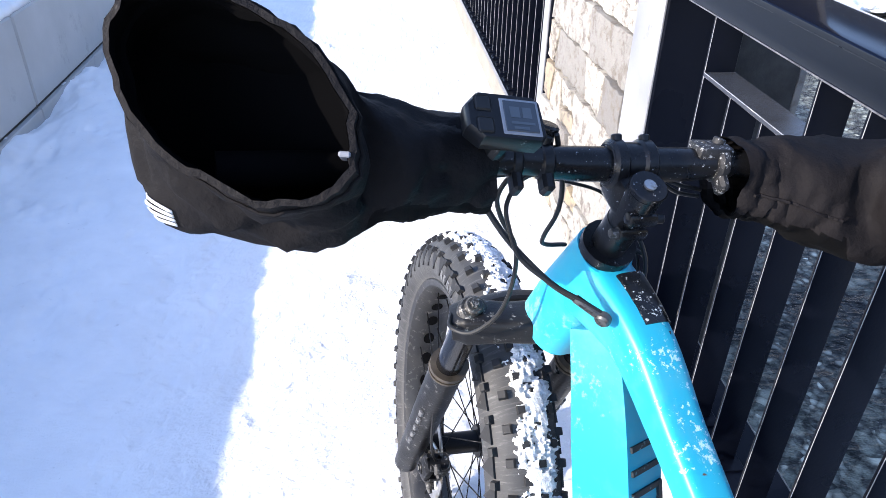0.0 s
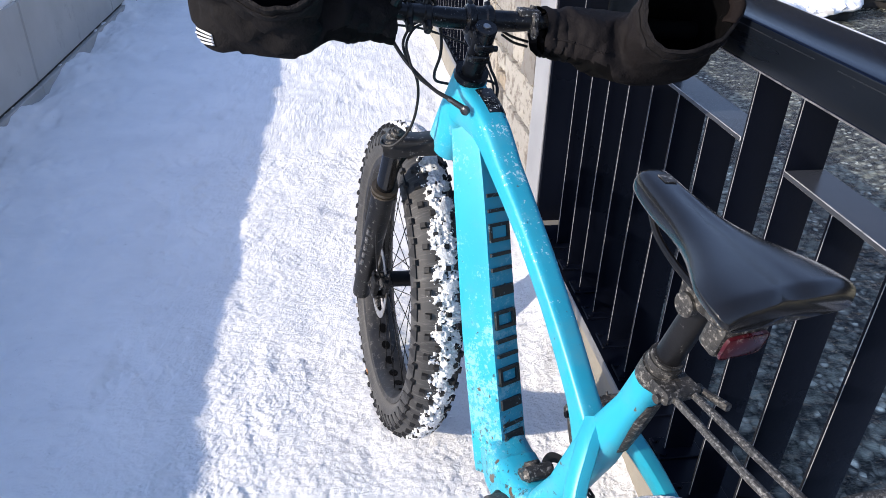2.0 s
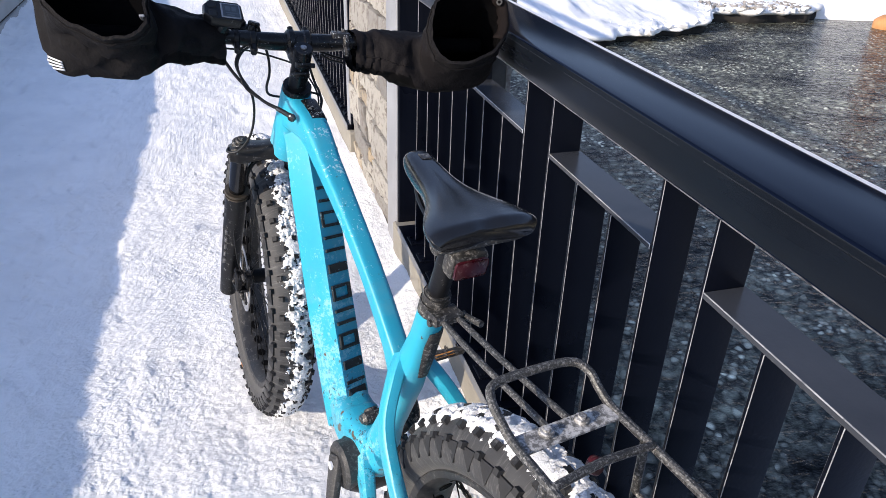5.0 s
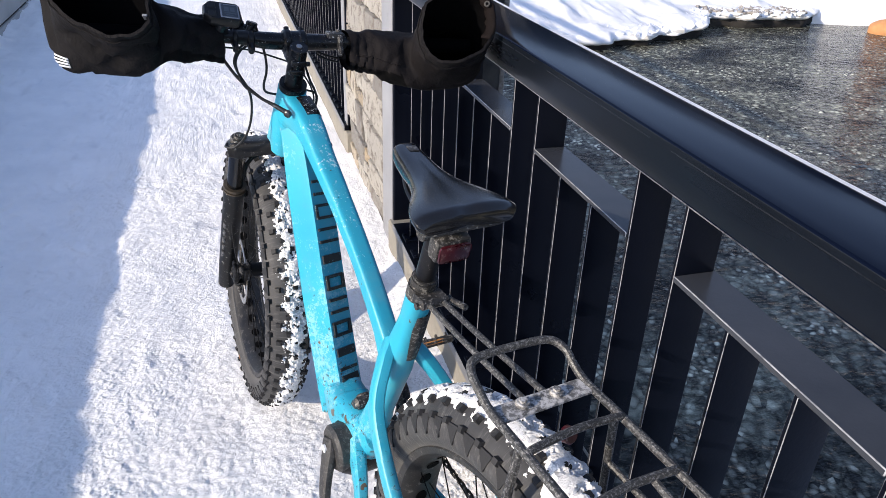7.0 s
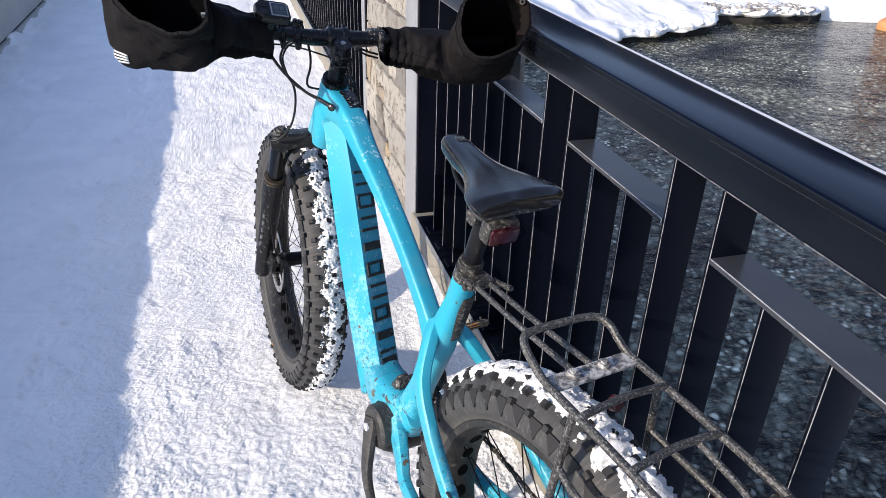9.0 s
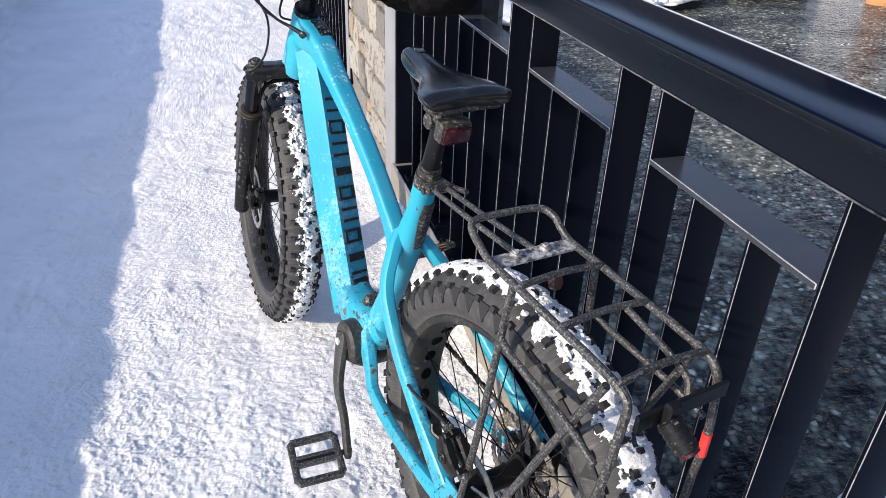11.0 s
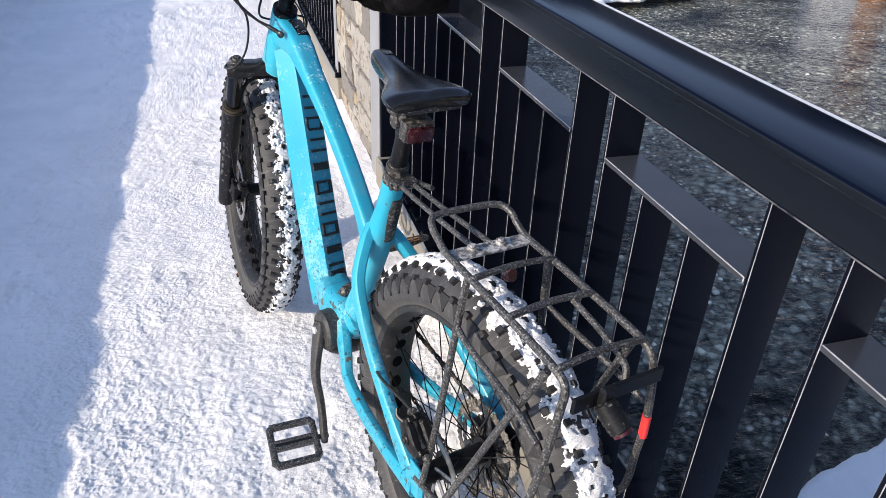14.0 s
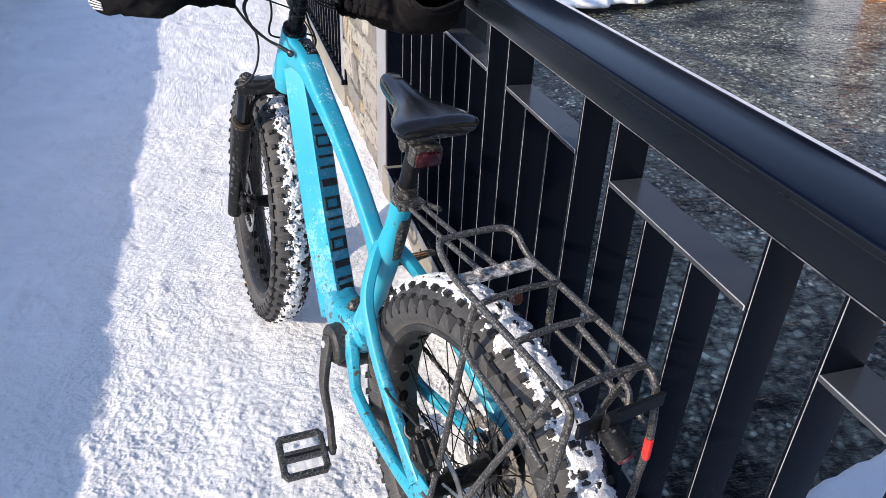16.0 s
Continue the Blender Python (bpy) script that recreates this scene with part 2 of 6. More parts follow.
M_EARTH = surface("bank_earth", (0.012, 0.011, 0.010), (0.035, 0.031, 0.027), 6.0, (0.85, 0.95), bump_scale=14.0, bump_dist=0.05)
M_BASE_FRONT = surface("pale_base_front", (0.115, 0.12, 0.13), (0.20, 0.205, 0.215), 5.0, (0.35, 0.55), metal=0.2, bump_scale=60.0, bump_dist=0.0006, dirt=(0.18, 0.18, 0.18), dirt_at=(0.6, 0.75), dirt_scale=12.0)
M_LIP_GLINT = surface("lip_glint", (0.02, 0.022, 0.027), (0.22, 0.225, 0.235), 22.0, (0.25, 0.45), bump_scale=120.0, bump_dist=0.0008, dirt=(0.012, 0.013, 0.016), dirt_at=(0.50, 0.62), dirt_scale=55.0)
M_COVER = surface("dusty_drive_cover", (0.012, 0.012, 0.012), (0.045, 0.044, 0.042), 40.0, (0.45, 0.7), bump_scale=150.0, bump_dist=0.002, dirt=(0.13, 0.127, 0.12), dirt_at=(0.52, 0.72), dirt_scale=150.0)
M_COG = surface("gritty_sprocket", (0.075, 0.066, 0.055), (0.25, 0.228, 0.195), 60.0, (0.4, 0.65), metal=0.25, bump_scale=200.0, bump_dist=0.001, dirt=(0.42, 0.385, 0.33), dirt_at=(0.52, 0.64), dirt_scale=160.0)
M_RIM = surface("dusty_rim", (0.010, 0.010, 0.010), (0.026, 0.025, 0.024), 22.0, (0.4, 0.6), bump_scale=160.0, bump_dist=0.0006, dirt=(0.15, 0.14, 0.125), dirt_at=(0.56, 0.70), dirt_scale=90.0)
M_SCRATCH_GLINT = surface("scratch_glint_grey", (0.004, 0.005, 0.007), (0.020, 0.021, 0.024), 30.0, (0.25, 0.5), spec=0.3)
M_STRIP = surface("bare_facing_strip", (0.22, 0.225, 0.235), (0.34, 0.345, 0.355), 5.0, (0.35, 0.55), metal=0.2, bump_scale=60.0, bump_dist=0.0006, dirt=(0.16, 0.155, 0.15), dirt_at=(0.62, 0.74), dirt_scale=14.0)
M_CLOD = surface("frozen_gravel", (0.16, 0.145, 0.13), (0.50, 0.47, 0.43), 9.0, (0.8, 0.95), bump_scale=40.0, bump_dist=0.02)
M_SLOPE = surface("unseen_slope_dark", (0.010, 0.016, 0.024), (0.035, 0.045, 0.060), 0.05, (0.9, 1.0), bump_scale=0.3, bump_dist=2.0)
# pale grey that paints the sun's glint on bar and plate corners
M_GLINT = surface("bar_corner_glint", (0.16, 0.165, 0.175), (0.36, 0.37, 0.39), 25.0, (0.17, 0.30), spec=0.9, bump_scale=120.0, bump_dist=0.0005, dirt=(0.03, 0.03, 0.035), dirt_at=(0.56, 0.7), dirt_scale=45.0)
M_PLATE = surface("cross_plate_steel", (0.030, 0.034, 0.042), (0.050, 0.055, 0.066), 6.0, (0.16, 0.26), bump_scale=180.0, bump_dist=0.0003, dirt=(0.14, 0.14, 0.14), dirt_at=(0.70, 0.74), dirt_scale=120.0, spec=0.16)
# the blue of the mirrored sky is mixed into the top's base colour
M_TOPRAIL = surface("handrail_sky_tint", (0.0018, 0.0034, 0.0095), (0.0030, 0.0056, 0.0150), 3.0, (0.10, 0.125), dirt=(0.06, 0.06, 0.065), dirt_at=(0.70, 0.74), dirt_scale=60.0, spec=0.055, stretch=(1, 0.10, 1))
M_RAILFRONT = surface("handrail_front", (0.0036, 0.0052, 0.0082), (0.0072, 0.0098, 0.0145), 6.0, (0.22, 0.45), bump_scale=180.0, bump_dist=0.0003, dirt=(0.07, 0.07, 0.072), dirt_at=(0.69, 0.74), dirt_scale=60.0, spec=0.20, stretch=(1, 0.10, 1))
M_FORK = surface("fork_paint", (0.005, 0.005, 0.0055), (0.011, 0.011, 0.0115), 18.0, (0.34, 0.55), bump_scale=240.0, bump_dist=0.0006, dirt=(0.20, 0.195, 0.185), dirt_at=(0.585, 0.68), dirt_scale=95.0, spec=0.26)
M_GLOSS = surface("slider_black", (0.003, 0.003, 0.0035), (0.006, 0.006, 0.0065), 20.0, (0.12, 0.22), dirt=(0.12, 0.118, 0.11), dirt_at=(0.66, 0.74), dirt_scale=120.0)
M_MARK = surface("pale_marking", (0.10, 0.10, 0.10), (0.22, 0.22, 0.22), 60.0, (0.4, 0.6), dirt=(0.02, 0.02, 0.02), dirt_at=(0.48, 0.58), dirt_scale=240.0)
M_STEM = surface("stem_black", (0.004, 0.004, 0.0045), (0.009, 0.009, 0.010), 20.0, (0.20, 0.36), bump_scale=200.0, bump_dist=0.0005, dirt=(0.42, 0.43, 0.44), dirt_at=(0.635, 0.675), dirt_scale=230.0, spec=0.28)
M_FROST = surface("frosted_metal", (0.008, 0.008, 0.009), (0.024, 0.024, 0.025), 60.0, (0.4, 0.6), metal=0.0, bump_scale=150.0, bump_dist=0.002, dirt=(0.46, 0.465, 0.47), dirt_at=(0.575, 0.625), dirt_scale=260.0, spec=0.3)
M_PORT = surface("port_metal", (0.05, 0.05, 0.05), (0.12, 0.12, 0.118), 60.0, (0.25, 0.4), metal=0.6, dirt=(0.02, 0.02, 0.02), dirt_at=(0.5, 0.6), dirt_scale=150.0)
M_SNAP = surface("dull_snap", (0.022, 0.022, 0.022), (0.05, 0.049, 0.048), 90.0, (0.5, 0.7), dirt=(0.02, 0.02, 0.02), dirt_at=(0.55, 0.65), dirt_scale=200.0, spec=0.2)
M_GOLD = surface("seal_ring", (0.07, 0.055, 0.04), (0.14, 0.11, 0.075), 60.0, (0.3, 0.5), metal=0.6)


def sidewall_material(name, hub_y, hub_z):
    """Grey dusty rubber with fine scuffs running outwards and a pale worn ring by the rim."""
    m, n, l, b = material(name)
    tc = n.new("ShaderNodeTexCoord")
    sep = n.new("ShaderNodeSeparateXYZ")
    l.new(tc.outputs["Object"], sep.inputs[0])

    def calc(op, a, c):
        k = n.new("ShaderNodeMath")
        k.operation = op
        for sock, v in zip(k.inputs, (a, c)):
            if isinstance(v, float):
                sock.default_value = v
            else:
                l.new(v, sock)
        return k.outputs[0]

    y, z = calc("SUBTRACT", sep.outputs[1], hub_y), calc("SUBTRACT", sep.outputs[2], hub_z)
    turn = calc("ARCTAN2", y, z)
    reach = calc("SQRT", calc("ADD", calc("MULTIPLY", y, y), calc("MULTIPLY", z, z)), 0.0)
    comb = n.new("ShaderNodeCombineXYZ")
    l.new(calc("MULTIPLY", turn, 26.0), comb.inputs[0])
    l.new(calc("MULTIPLY", reach, 14.0), comb.inputs[1])
    streak = noise_node(n, l, comb.outputs[0], 2.4, 7.0, 0.7)
    big = noise_node(n, l, coords(n, l), 9.0, 5.0)
    col = ramp(n, l, big, [(0.3, (0.026, 0.026, 0.027)), (0.7, (0.052, 0.052, 0.052))])
    col = mixed(n, l, ramp(n, l, streak, [(0.52, grey(0.0)), (0.70, grey(0.8))]), col, (0.14, 0.137, 0.130))
    band = ramp(n, l, reach, [(0.290, grey(0.55)), (0.300, grey(0.0))])
    col = mixed(n, l, band, col, (0.12, 0.115, 0.105))
    l.new(col, b.inputs["Base Color"])
    b.inputs["Roughness"].default_value = 0.68
    bump(n, l, b, streak, 0.5, 0.0012)
    return m


def stone_material():
    m, n, l, b = material("wall_stone")
    info = n.new("ShaderNodeObjectInfo")
    v = coords(n, l)
    fine = noise_node(n, l, v, 26.0, 7.0, 0.65)
    base = ramp(n, l, info.outputs["Random"], [(0.0, (0.165, 0.155, 0.142)), (0.25, (0.275, 0.260, 0.232)), (0.65, (0.375, 0.350, 0.302)), (0.82, (0.34, 0.262, 0.165)), (1.0, (0.19, 0.187, 0.183))])
    dark = ramp(n, l, fine, [(0.38, grey(1.0)), (0.50, grey(0.0))])
    l.new(mixed(n, l, dark, base, (0.15, 0.13, 0.11)), b.inputs["Base Color"])
    b.inputs["Roughness"].default_value = 0.9
    bump(n, l, b, fine, 0.9, 0.016)
    return m


M_STONE = stone_material()
M_SIDEWALL_FRONT = sidewall_material("front_sidewall", 1.184, 0.372)
M_SIDEWALL_REAR = sidewall_material("rear_sidewall", 0.0, 0.370)


# ---- mesh helpers ----
def finish(bm, name, mat, smooth=True):
    bmesh.ops.recalc_face_normals(bm, faces=bm.faces)
    me = bpy.data.meshes.new(name)
    bm.to_mesh(me)
    bm.free()
    me.materials.append(mat)
    if smooth:
        me.polygons.foreach_set("use_smooth", [True] * len(me.polygons))
    return me


def sharp(me, degrees=35.0):
    bm = bmesh.new()
    bm.from_mesh(me)
    for e in bm.edges:
        if len(e.link_faces) == 2 and e.calc_face_angle(0.0) > radians(degrees):
            e.smooth = False
    bm.to_mesh(me)
    bm.free()
    return me


def part(name, bm, mat, parent, label="", smooth=True, edge=35.0):
    ob = new(name, sharp(finish(bm, name, mat, smooth), edge))
    ob.parent = parent
    if label:
        ob["label"] = label
    return ob


def thing(name, label, category, m=None, kind="", group=""):
    ob = new(name)
    ob.empty_display_size = 0.05
    if m is not None:
        ob.matrix_world = m
    return tagged(ob, label, category, group, kind)


def box(bm, lo, hi, bevel=0.0, m=None, segs=1):
    """A box between two corners, with bevelled edges, moved by m."""
    r = bmesh.ops.create_cube(bm, size=1.0)
    c = [(a + b) / 2 for a, b in zip(lo, hi)]
    d = [abs(b - a) for a, b in zip(lo, hi)]
    for v in r["verts"]:
        v.co = Vector((c[i] + v.co[i] * d[i] for i in range(3)))
    verts = r["verts"]
    if bevel:
        es = list({e for v in verts for e in v.link_edges})
        out = bmesh.ops.bevel(bm, geom=es, offset=bevel, segments=segs, affect="EDGES", profile=0.5)
        verts = list({v for f in out["faces"] for v in f.verts} | {v for v in verts if v.is_valid})
    if m is not None:
        for v in verts:
            v.co = m @ v.co
    return bm


def smooth_path(pts, per=6):
    """A Catmull-Rom curve through the points."""
    p = [Vector(a) for a in pts]
    p = [2 * p[0] - p[1]] + p + [2 * p[-1] - p[-2]]
    out = []
    for i in range(1, len(p) - 2):
        for j in range(per):
            t = j / per
            a, b, c, d = p[i - 1], p[i], p[i + 1], p[i + 2]
            out.append(0.5 * (2 * b + (c - a) * t + (2 * a - 5 * b + 4 * c - d) * t * t + (3 * b - a - 3 * c + d) * t ** 3))
    out.append(p[-2])
    return out


def interp(vals, n):
    return list(np.interp(np.linspace(0, len(vals) - 1, n), range(len(vals)), vals))


def loft(bm, rings, cap=True, closed=False):
    vs = [[bm.verts.new(p) for p in r] for r in rings]
    n = len(vs[0])
    pairs = list(zip(vs, vs[1:])) + ([(vs[-1], vs[0])] if closed else [])
    for a, b in pairs:
        for i in range(n):
            j = (i + 1) % n
            bm.faces.new((a[i], a[j], b[j], b[i]))
    if cap and not closed:
        bm.faces.new(vs[0][::-1])
        bm.faces.new(vs[-1])
    return vs


def sweep(bm, pts, w, d=None, power=2.0, n=12, per=6, side=(1, 0, 0), smooth=True, cap=True, shape=None):
    """A tube along the points: half widths w along side, half depths d across; power 2 is round, 5 nearly square."""
    path = smooth_path(pts, per) if smooth else [Vector(p) for p in pts]
    m = len(path)
    w = interp(w, m) if isinstance(w, (list, tuple)) else [w] * m
    d = w if d is None else (interp(d, m) if isinstance(d, (list, tuple)) else [d] * m)
    rings = []
    ref = Vector(side)
    for i, p in enumerate(path):
        t = (path[min(i + 1, m - 1)] - path[max(i - 1, 0)]).normalized()
        a = ref - t * ref.dot(t)
        if a.length < 0.15:
            alt = Vector((0, 0, 1)) if abs(t.z) < 0.9 else Vector((0, 1, 0))
            a = alt - t * alt.dot(t)
        a.normalize()
        if rings:
            ref = a
        b = t.cross(a)
        ring = []
        for k in range(n if shape is None else 0):
            th = 2 * math.pi * (k + 0.5) / n
            c, s = math.cos(th), math.sin(th)
            x = math.copysign(abs(c) ** (2 / power), c)
            y = math.copysign(abs(s) ** (2 / power), s)
            ring.append(p + a * (x * w[i]) + b * (y * d[i]))
        for k in range(len(shape) if shape else 0):
            prev, here, nxt = Vector(shape[k - 1]), Vector(shape[k]), Vector(shape[(k + 1) % len(shape)])
            for c in (here.lerp(prev, 0.13), here.lerp(prev, 0.03) * 0.5 + here.lerp(nxt, 0.03) * 0.5, here.lerp(nxt, 0.13)):
                ring.append(p + a * (c.x * w[i]) + b * (c.y * d[i]))
        rings.append(ring)
    loft(bm, rings, cap)
    return bm


def rod(bm, a, b, r, n=10):
    return sweep(bm, [a, b], r, n=n, per=1, smooth=False)


def revolve(bm, profile, centre, axis, n=48, closed=True):
    """A closed profile of (radius, along-axis) turned about an axis."""
    axis = Vector(axis).normalized()
    u = axis.orthogonal().normalized()
    v = axis.cross(u)
    c = Vector(centre)
    rings = []
    for i in range(n):
        th = 2 * math.pi * i / n
        e = u * math.cos(th) + v * math.sin(th)
        rings.append([c + e * r + axis * a for r, a in profile])
    loft(bm, rings, cap=False, closed=True)
    return bm


def disc(bm, centre, axis, r, half, n=24, bevel=0.0):
    axis = Vector(axis).normalized()
    c = Vector(centre)
    u = axis.orthogonal().normalized()
    v = axis.cross(u)
    steps = [(r - bevel, -half), (r, -half + bevel), (r, half - bevel), (r - bevel, half)] if bevel else [(r, -half), (r, half)]
    loft(bm, [[c + axis * h + (u * math.cos(2 * math.pi * i / n) + v * math.sin(2 * math.pi * i / n)) * rr for i in range(n)] for rr, h in steps])
    return bm


def grid_mesh(name, xs, ys, fn, mat):
    xs, ys = np.asarray(xs), np.asarray(ys)
    verts = [(x, y, fn(x, y)) for y in ys for x in xs]
    nx, ny = len(xs), len(ys)
    faces = [(j * nx + i, j * nx + i + 1, (j + 1) * nx + i + 1, (j + 1) * nx + i) for j in range(ny - 1) for i in range(nx - 1)]
    me = bpy.data.meshes.new(name)
    me.from_pydata(verts, [], faces)
    me.polygons.foreach_set("use_smooth", [True] * len(faces))
    me.materials.append(mat)
    return me


def fbm(x, y, z, octaves=4):
    return noise.fractal(Vector((x, y, z)), 0.9, 2.1, octaves)


# ---- snow path and its surroundings ----
def wall_x(y):
    """The path side of the concrete wall."""
    return -1.455 - 0.022 * max(0.0, y - 3.19)


def snow_z(x, y):
    d = max(0.0, x - wall_x(y))
    z = 0.016 * fbm(x * 1.3, y * 1.3, 0.3, 3)
    lit = min(1.0, max(0.0, (x + 0.5) / 0.4))
    worn = 1.0 - 0.42 * min(1.0, max(0.0, (y - 0.35) / 0.9))
    z += worn * (0.75 + 0.25 * lit) * (0.0072 * fbm(x * 7, y * 7, 4.0, 4) + (0.0026 * fbm(x * 17, y * 17, 7.0, 4) + 0.0030 * fbm(x * 52, y * 52, 3.0, 4)) * (0.9 + 0.1 * lit))
    pit = fbm(x * 4.2, y * 4.2, 12.0, 3)
    z -= 0.014 * max(0.0, pit - 0.35)
    if -1.5 < x < 0.8 and -1.0 < y < 5.0:
        # crumbs of trodden snow, and boot dents
        rough = 0.35 + 0.65 * min(1.0, max(0.0, 0.5 + 1.6 * fbm(x * 2.1, y * 2.1, 21.0, 3)))
        rough *= (0.50 + 0.45 * lit) * worn
        d1 = noise.voronoi(Vector((x * 52 + 0.8 * fbm(x * 20, y * 20, 1.0, 2), y * 52, 0.0)))[0][0]
        d2 = noise.voronoi(Vector((x * 115, y * 115, 5.0)))[0][0]
        z += rough * (0.0115 * max(0.0, 0.5 - d2) - 0.007 * max(0.0, 0.28 - d1))
        dent = fbm(x * 6.5, y * 5.0, 31.0, 2)
        z -= 0.034 * max(0.0, dent - 0.42) * (1.0 - 0.55 * lit)
        step = fbm(x * 5.2 + 3.0, y * 3.4, 41.0, 3)
        z -= (0.040 * max(0.0, step - 0.22) + 0.012 * max(0.0, fbm(x * 13, y * 11, 51.0, 3) - 0.15)) * (1.0 - lit)
    z += 0.006 * abs(fbm(x * 5, y * 3, 9.0, 3))
    bank = max(0.0, 1.0 - d / 0.42)
    z += bank * bank * (0.030 + 0.062 * fbm(x * 3.5, y * 2.2, 2.0, 4))
    kerb = max(0.0, (x - 0.62) / 0.16)
    drift = 1.0 - 0.75 * min(1.0, max(0.0, (y - 1.2) / 0.5)) - 0.85 * math.exp(-((y - 0.42) / 0.26) ** 4)
    z += kerb * drift * (0.035 + 0.05 * fbm(x * 3, y * 2.3, 6.0, 3))
    return z - 0.006


xs = np.concatenate([np.linspace(-2.3, -1.6, 8, endpoint=False), np.linspace(-1.6, -0.55, 110, endpoint=False), np.linspace(-0.55, 0.79, 440)])
ys = np.concatenate([np.linspace(-4.0, -0.6, 50, endpoint=False), np.linspace(-0.6, 1.5, 720, endpoint=False), np.linspace(1.5, 2.6, 230, endpoint=False), np.linspace(2.6, 6.0, 140, endpoint=False), np.linspace(6.0, 16.0, 110)])
path = new("ground_path", grid_mesh("ground_path", xs, ys, snow_z, M_SNOW))
tagged(path, "trampled packed white snow on the footpath", "snow path", kind="structure")

# the concrete wall, panel by panel, with a snow cap
wall = thing("wall_concrete", "low pale grey concrete panel wall, snow on top", "wall", kind="structure")
PANEL = 1.64
for i in range(-6, 9):
    y0 = 3.44 + PANEL * i
    y1 = y0 + PANEL
    bm = bmesh.new()
    th = math.degrees(math.atan2(wall_x(y0) - wall_x(y1), PANEL))
    m = pose(wall_x(y0), y0, 0, 0, 0, th)
    box(bm, (-0.18, 0.006, 0.064), (0, PANEL - 0.006, 0.485), 0.008, m)
    part("panel", bm, M_CONC, wall)
    bm = bmesh.new()
    box(bm, (-0.18, 0.003, -0.3), (0.014, PANEL - 0.003, 0.050), 0.004, m)
    part("plinth", bm, M_CONC, wall)
    bm = bmesh.new()
    box(bm, (-0.17, 0.0, 0.045), (-0.012, PANEL, 0.070), 0, m)
    part("joint_filler", bm, M_JOINT, wall)
bm = bmesh.new()
rings = []
for j in range(880):
    y = -6.3 + j * 0.025
    x = wall_x(y)
    top = 0.485
    h = 0.047 + 0.020 * fbm(0.0, y * 2.4, 3.0, 3) + 0.012 * fbm(2.0, y * 11.0, 5.0, 4)
    back = x - 0.19
    rings.append([(x - 0.012 + 0.01 * fbm(1, y * 5, 0, 3), y, top - 0.002), (x - 0.03, y, top + 0.7 * h), (x - 0.10, y, top + h), (x - 0.3, y, top + h * 1.1), (x - 0.8, y, top + 0.05), (x - 0.8, y, top - 0.2), (x - 0.15, y, top - 0.004)])
loft(bm, rings)
cap = new("snow_cap", finish(bm, "snow_cap", M_SNOW))
tagged(cap, "soft snow lying on top of the concrete wall", "snow", kind="stuff")

# snowfield behind the wall
def field_z(x, y):
    d = max(0.0, -2.2 - x)
    return 0.44 + 0.02 * d + 0.06 * fbm(x * 0.5, y * 0.5, 1.0, 3)


me = grid_mesh("ground_field", np.linspace(-60, -2.0, 40), np.linspace(-60, 90, 90), field_z, M_SNOW)
tagged(new("ground_field", me), "snow-covered ground beyond the low wall", "snow field", kind="structure")
me = grid_mesh("ground_back", np.linspace(-2.4, 0.79, 10), np.linspace(-60, -4.0, 40), lambda x, y: -0.01, M_SNOW)
tagged(new("ground_back", me), "white snow on the footpath further back", "snow path", kind="structure")
me = grid_mesh("ground_ahead", np.linspace(-6.0, 0.79, 12), np.linspace(16.0, 90, 40), lambda x, y: -0.01, M_SNOW)
tagged(new("ground_ahead", me), "white snow on the footpath far ahead", "snow path", kind="structure")

# ---- kerb, retaining wall, river ----
RIVER = -1.6
bm = bmesh.new()
box(bm, (0.768, -60.0, -3.0), (0.97, 1.62, 0.124), 0.006)
kerb = new("kerb", finish(bm, "kerb", M_KERB, False))
tagged(kerb, "pale concrete kerb under the railing", "kerb", kind="structure")
bm = bmesh.new()
box(bm, (0.768, 2.62, -3.0), (0.97, 90.0, 0.124), 0.006)
kerb2 = new("kerb", finish(bm, "kerb", M_KERB, False))
tagged(kerb2, "pale concrete kerb under the further railing", "kerb", kind="structure")

me = grid_mesh("water", np.linspace(0.9, 80, 60), np.linspace(-60, 120, 90), lambda x, y: RIVER, M_WATER)
tagged(new("water", me), "clear shallow grey-green river over pebbles", "river", kind="structure")


# snow ledge at the foot of the retaining wall
def ledge_z(x, y):
    edge = 0.16 + 0.27 * (x - 1.94) + 0.05 * fbm(x * 1.5, 0.0, 3.0, 3)
    a = min(1.0, max(0.0, (edge - y) / 0.12 + 1.0))
    a = min(a, max(0.0, (4.15 + 0.12 * fbm(0.0, y * 1.5, 8.0, 3) - x) / 0.6))
    return RIVER - 0.1 + (1.08 + 0.05 * fbm(x, y, 1.0, 3)) * a * a * (3 - 2 * a)


me = grid_mesh("snow_ledge", np.linspace(0.97, 4.3, 90), np.concatenate([np.linspace(-8.0, -0.4, 130, endpoint=False), np.linspace(-0.4, 1.4, 90)]), ledge_z, M_SNOW)
tagged(new("snow_ledge", me), "smooth snow ledge above the river", "snow bank", kind="stuff")


# far bank
def bank_edge(x):
    return 11.2 + 0.28 * (x - 7.0) + 0.7 * fbm(x * 0.45, 0.0, 5.0, 4)


def bank_lift(x):
    """The brow hangs higher over the water further out."""
    k = min(1.0, max(0.0, (x - 8.6) / 1.0))
    return 0.10 * k * k * (3 - 2 * k)


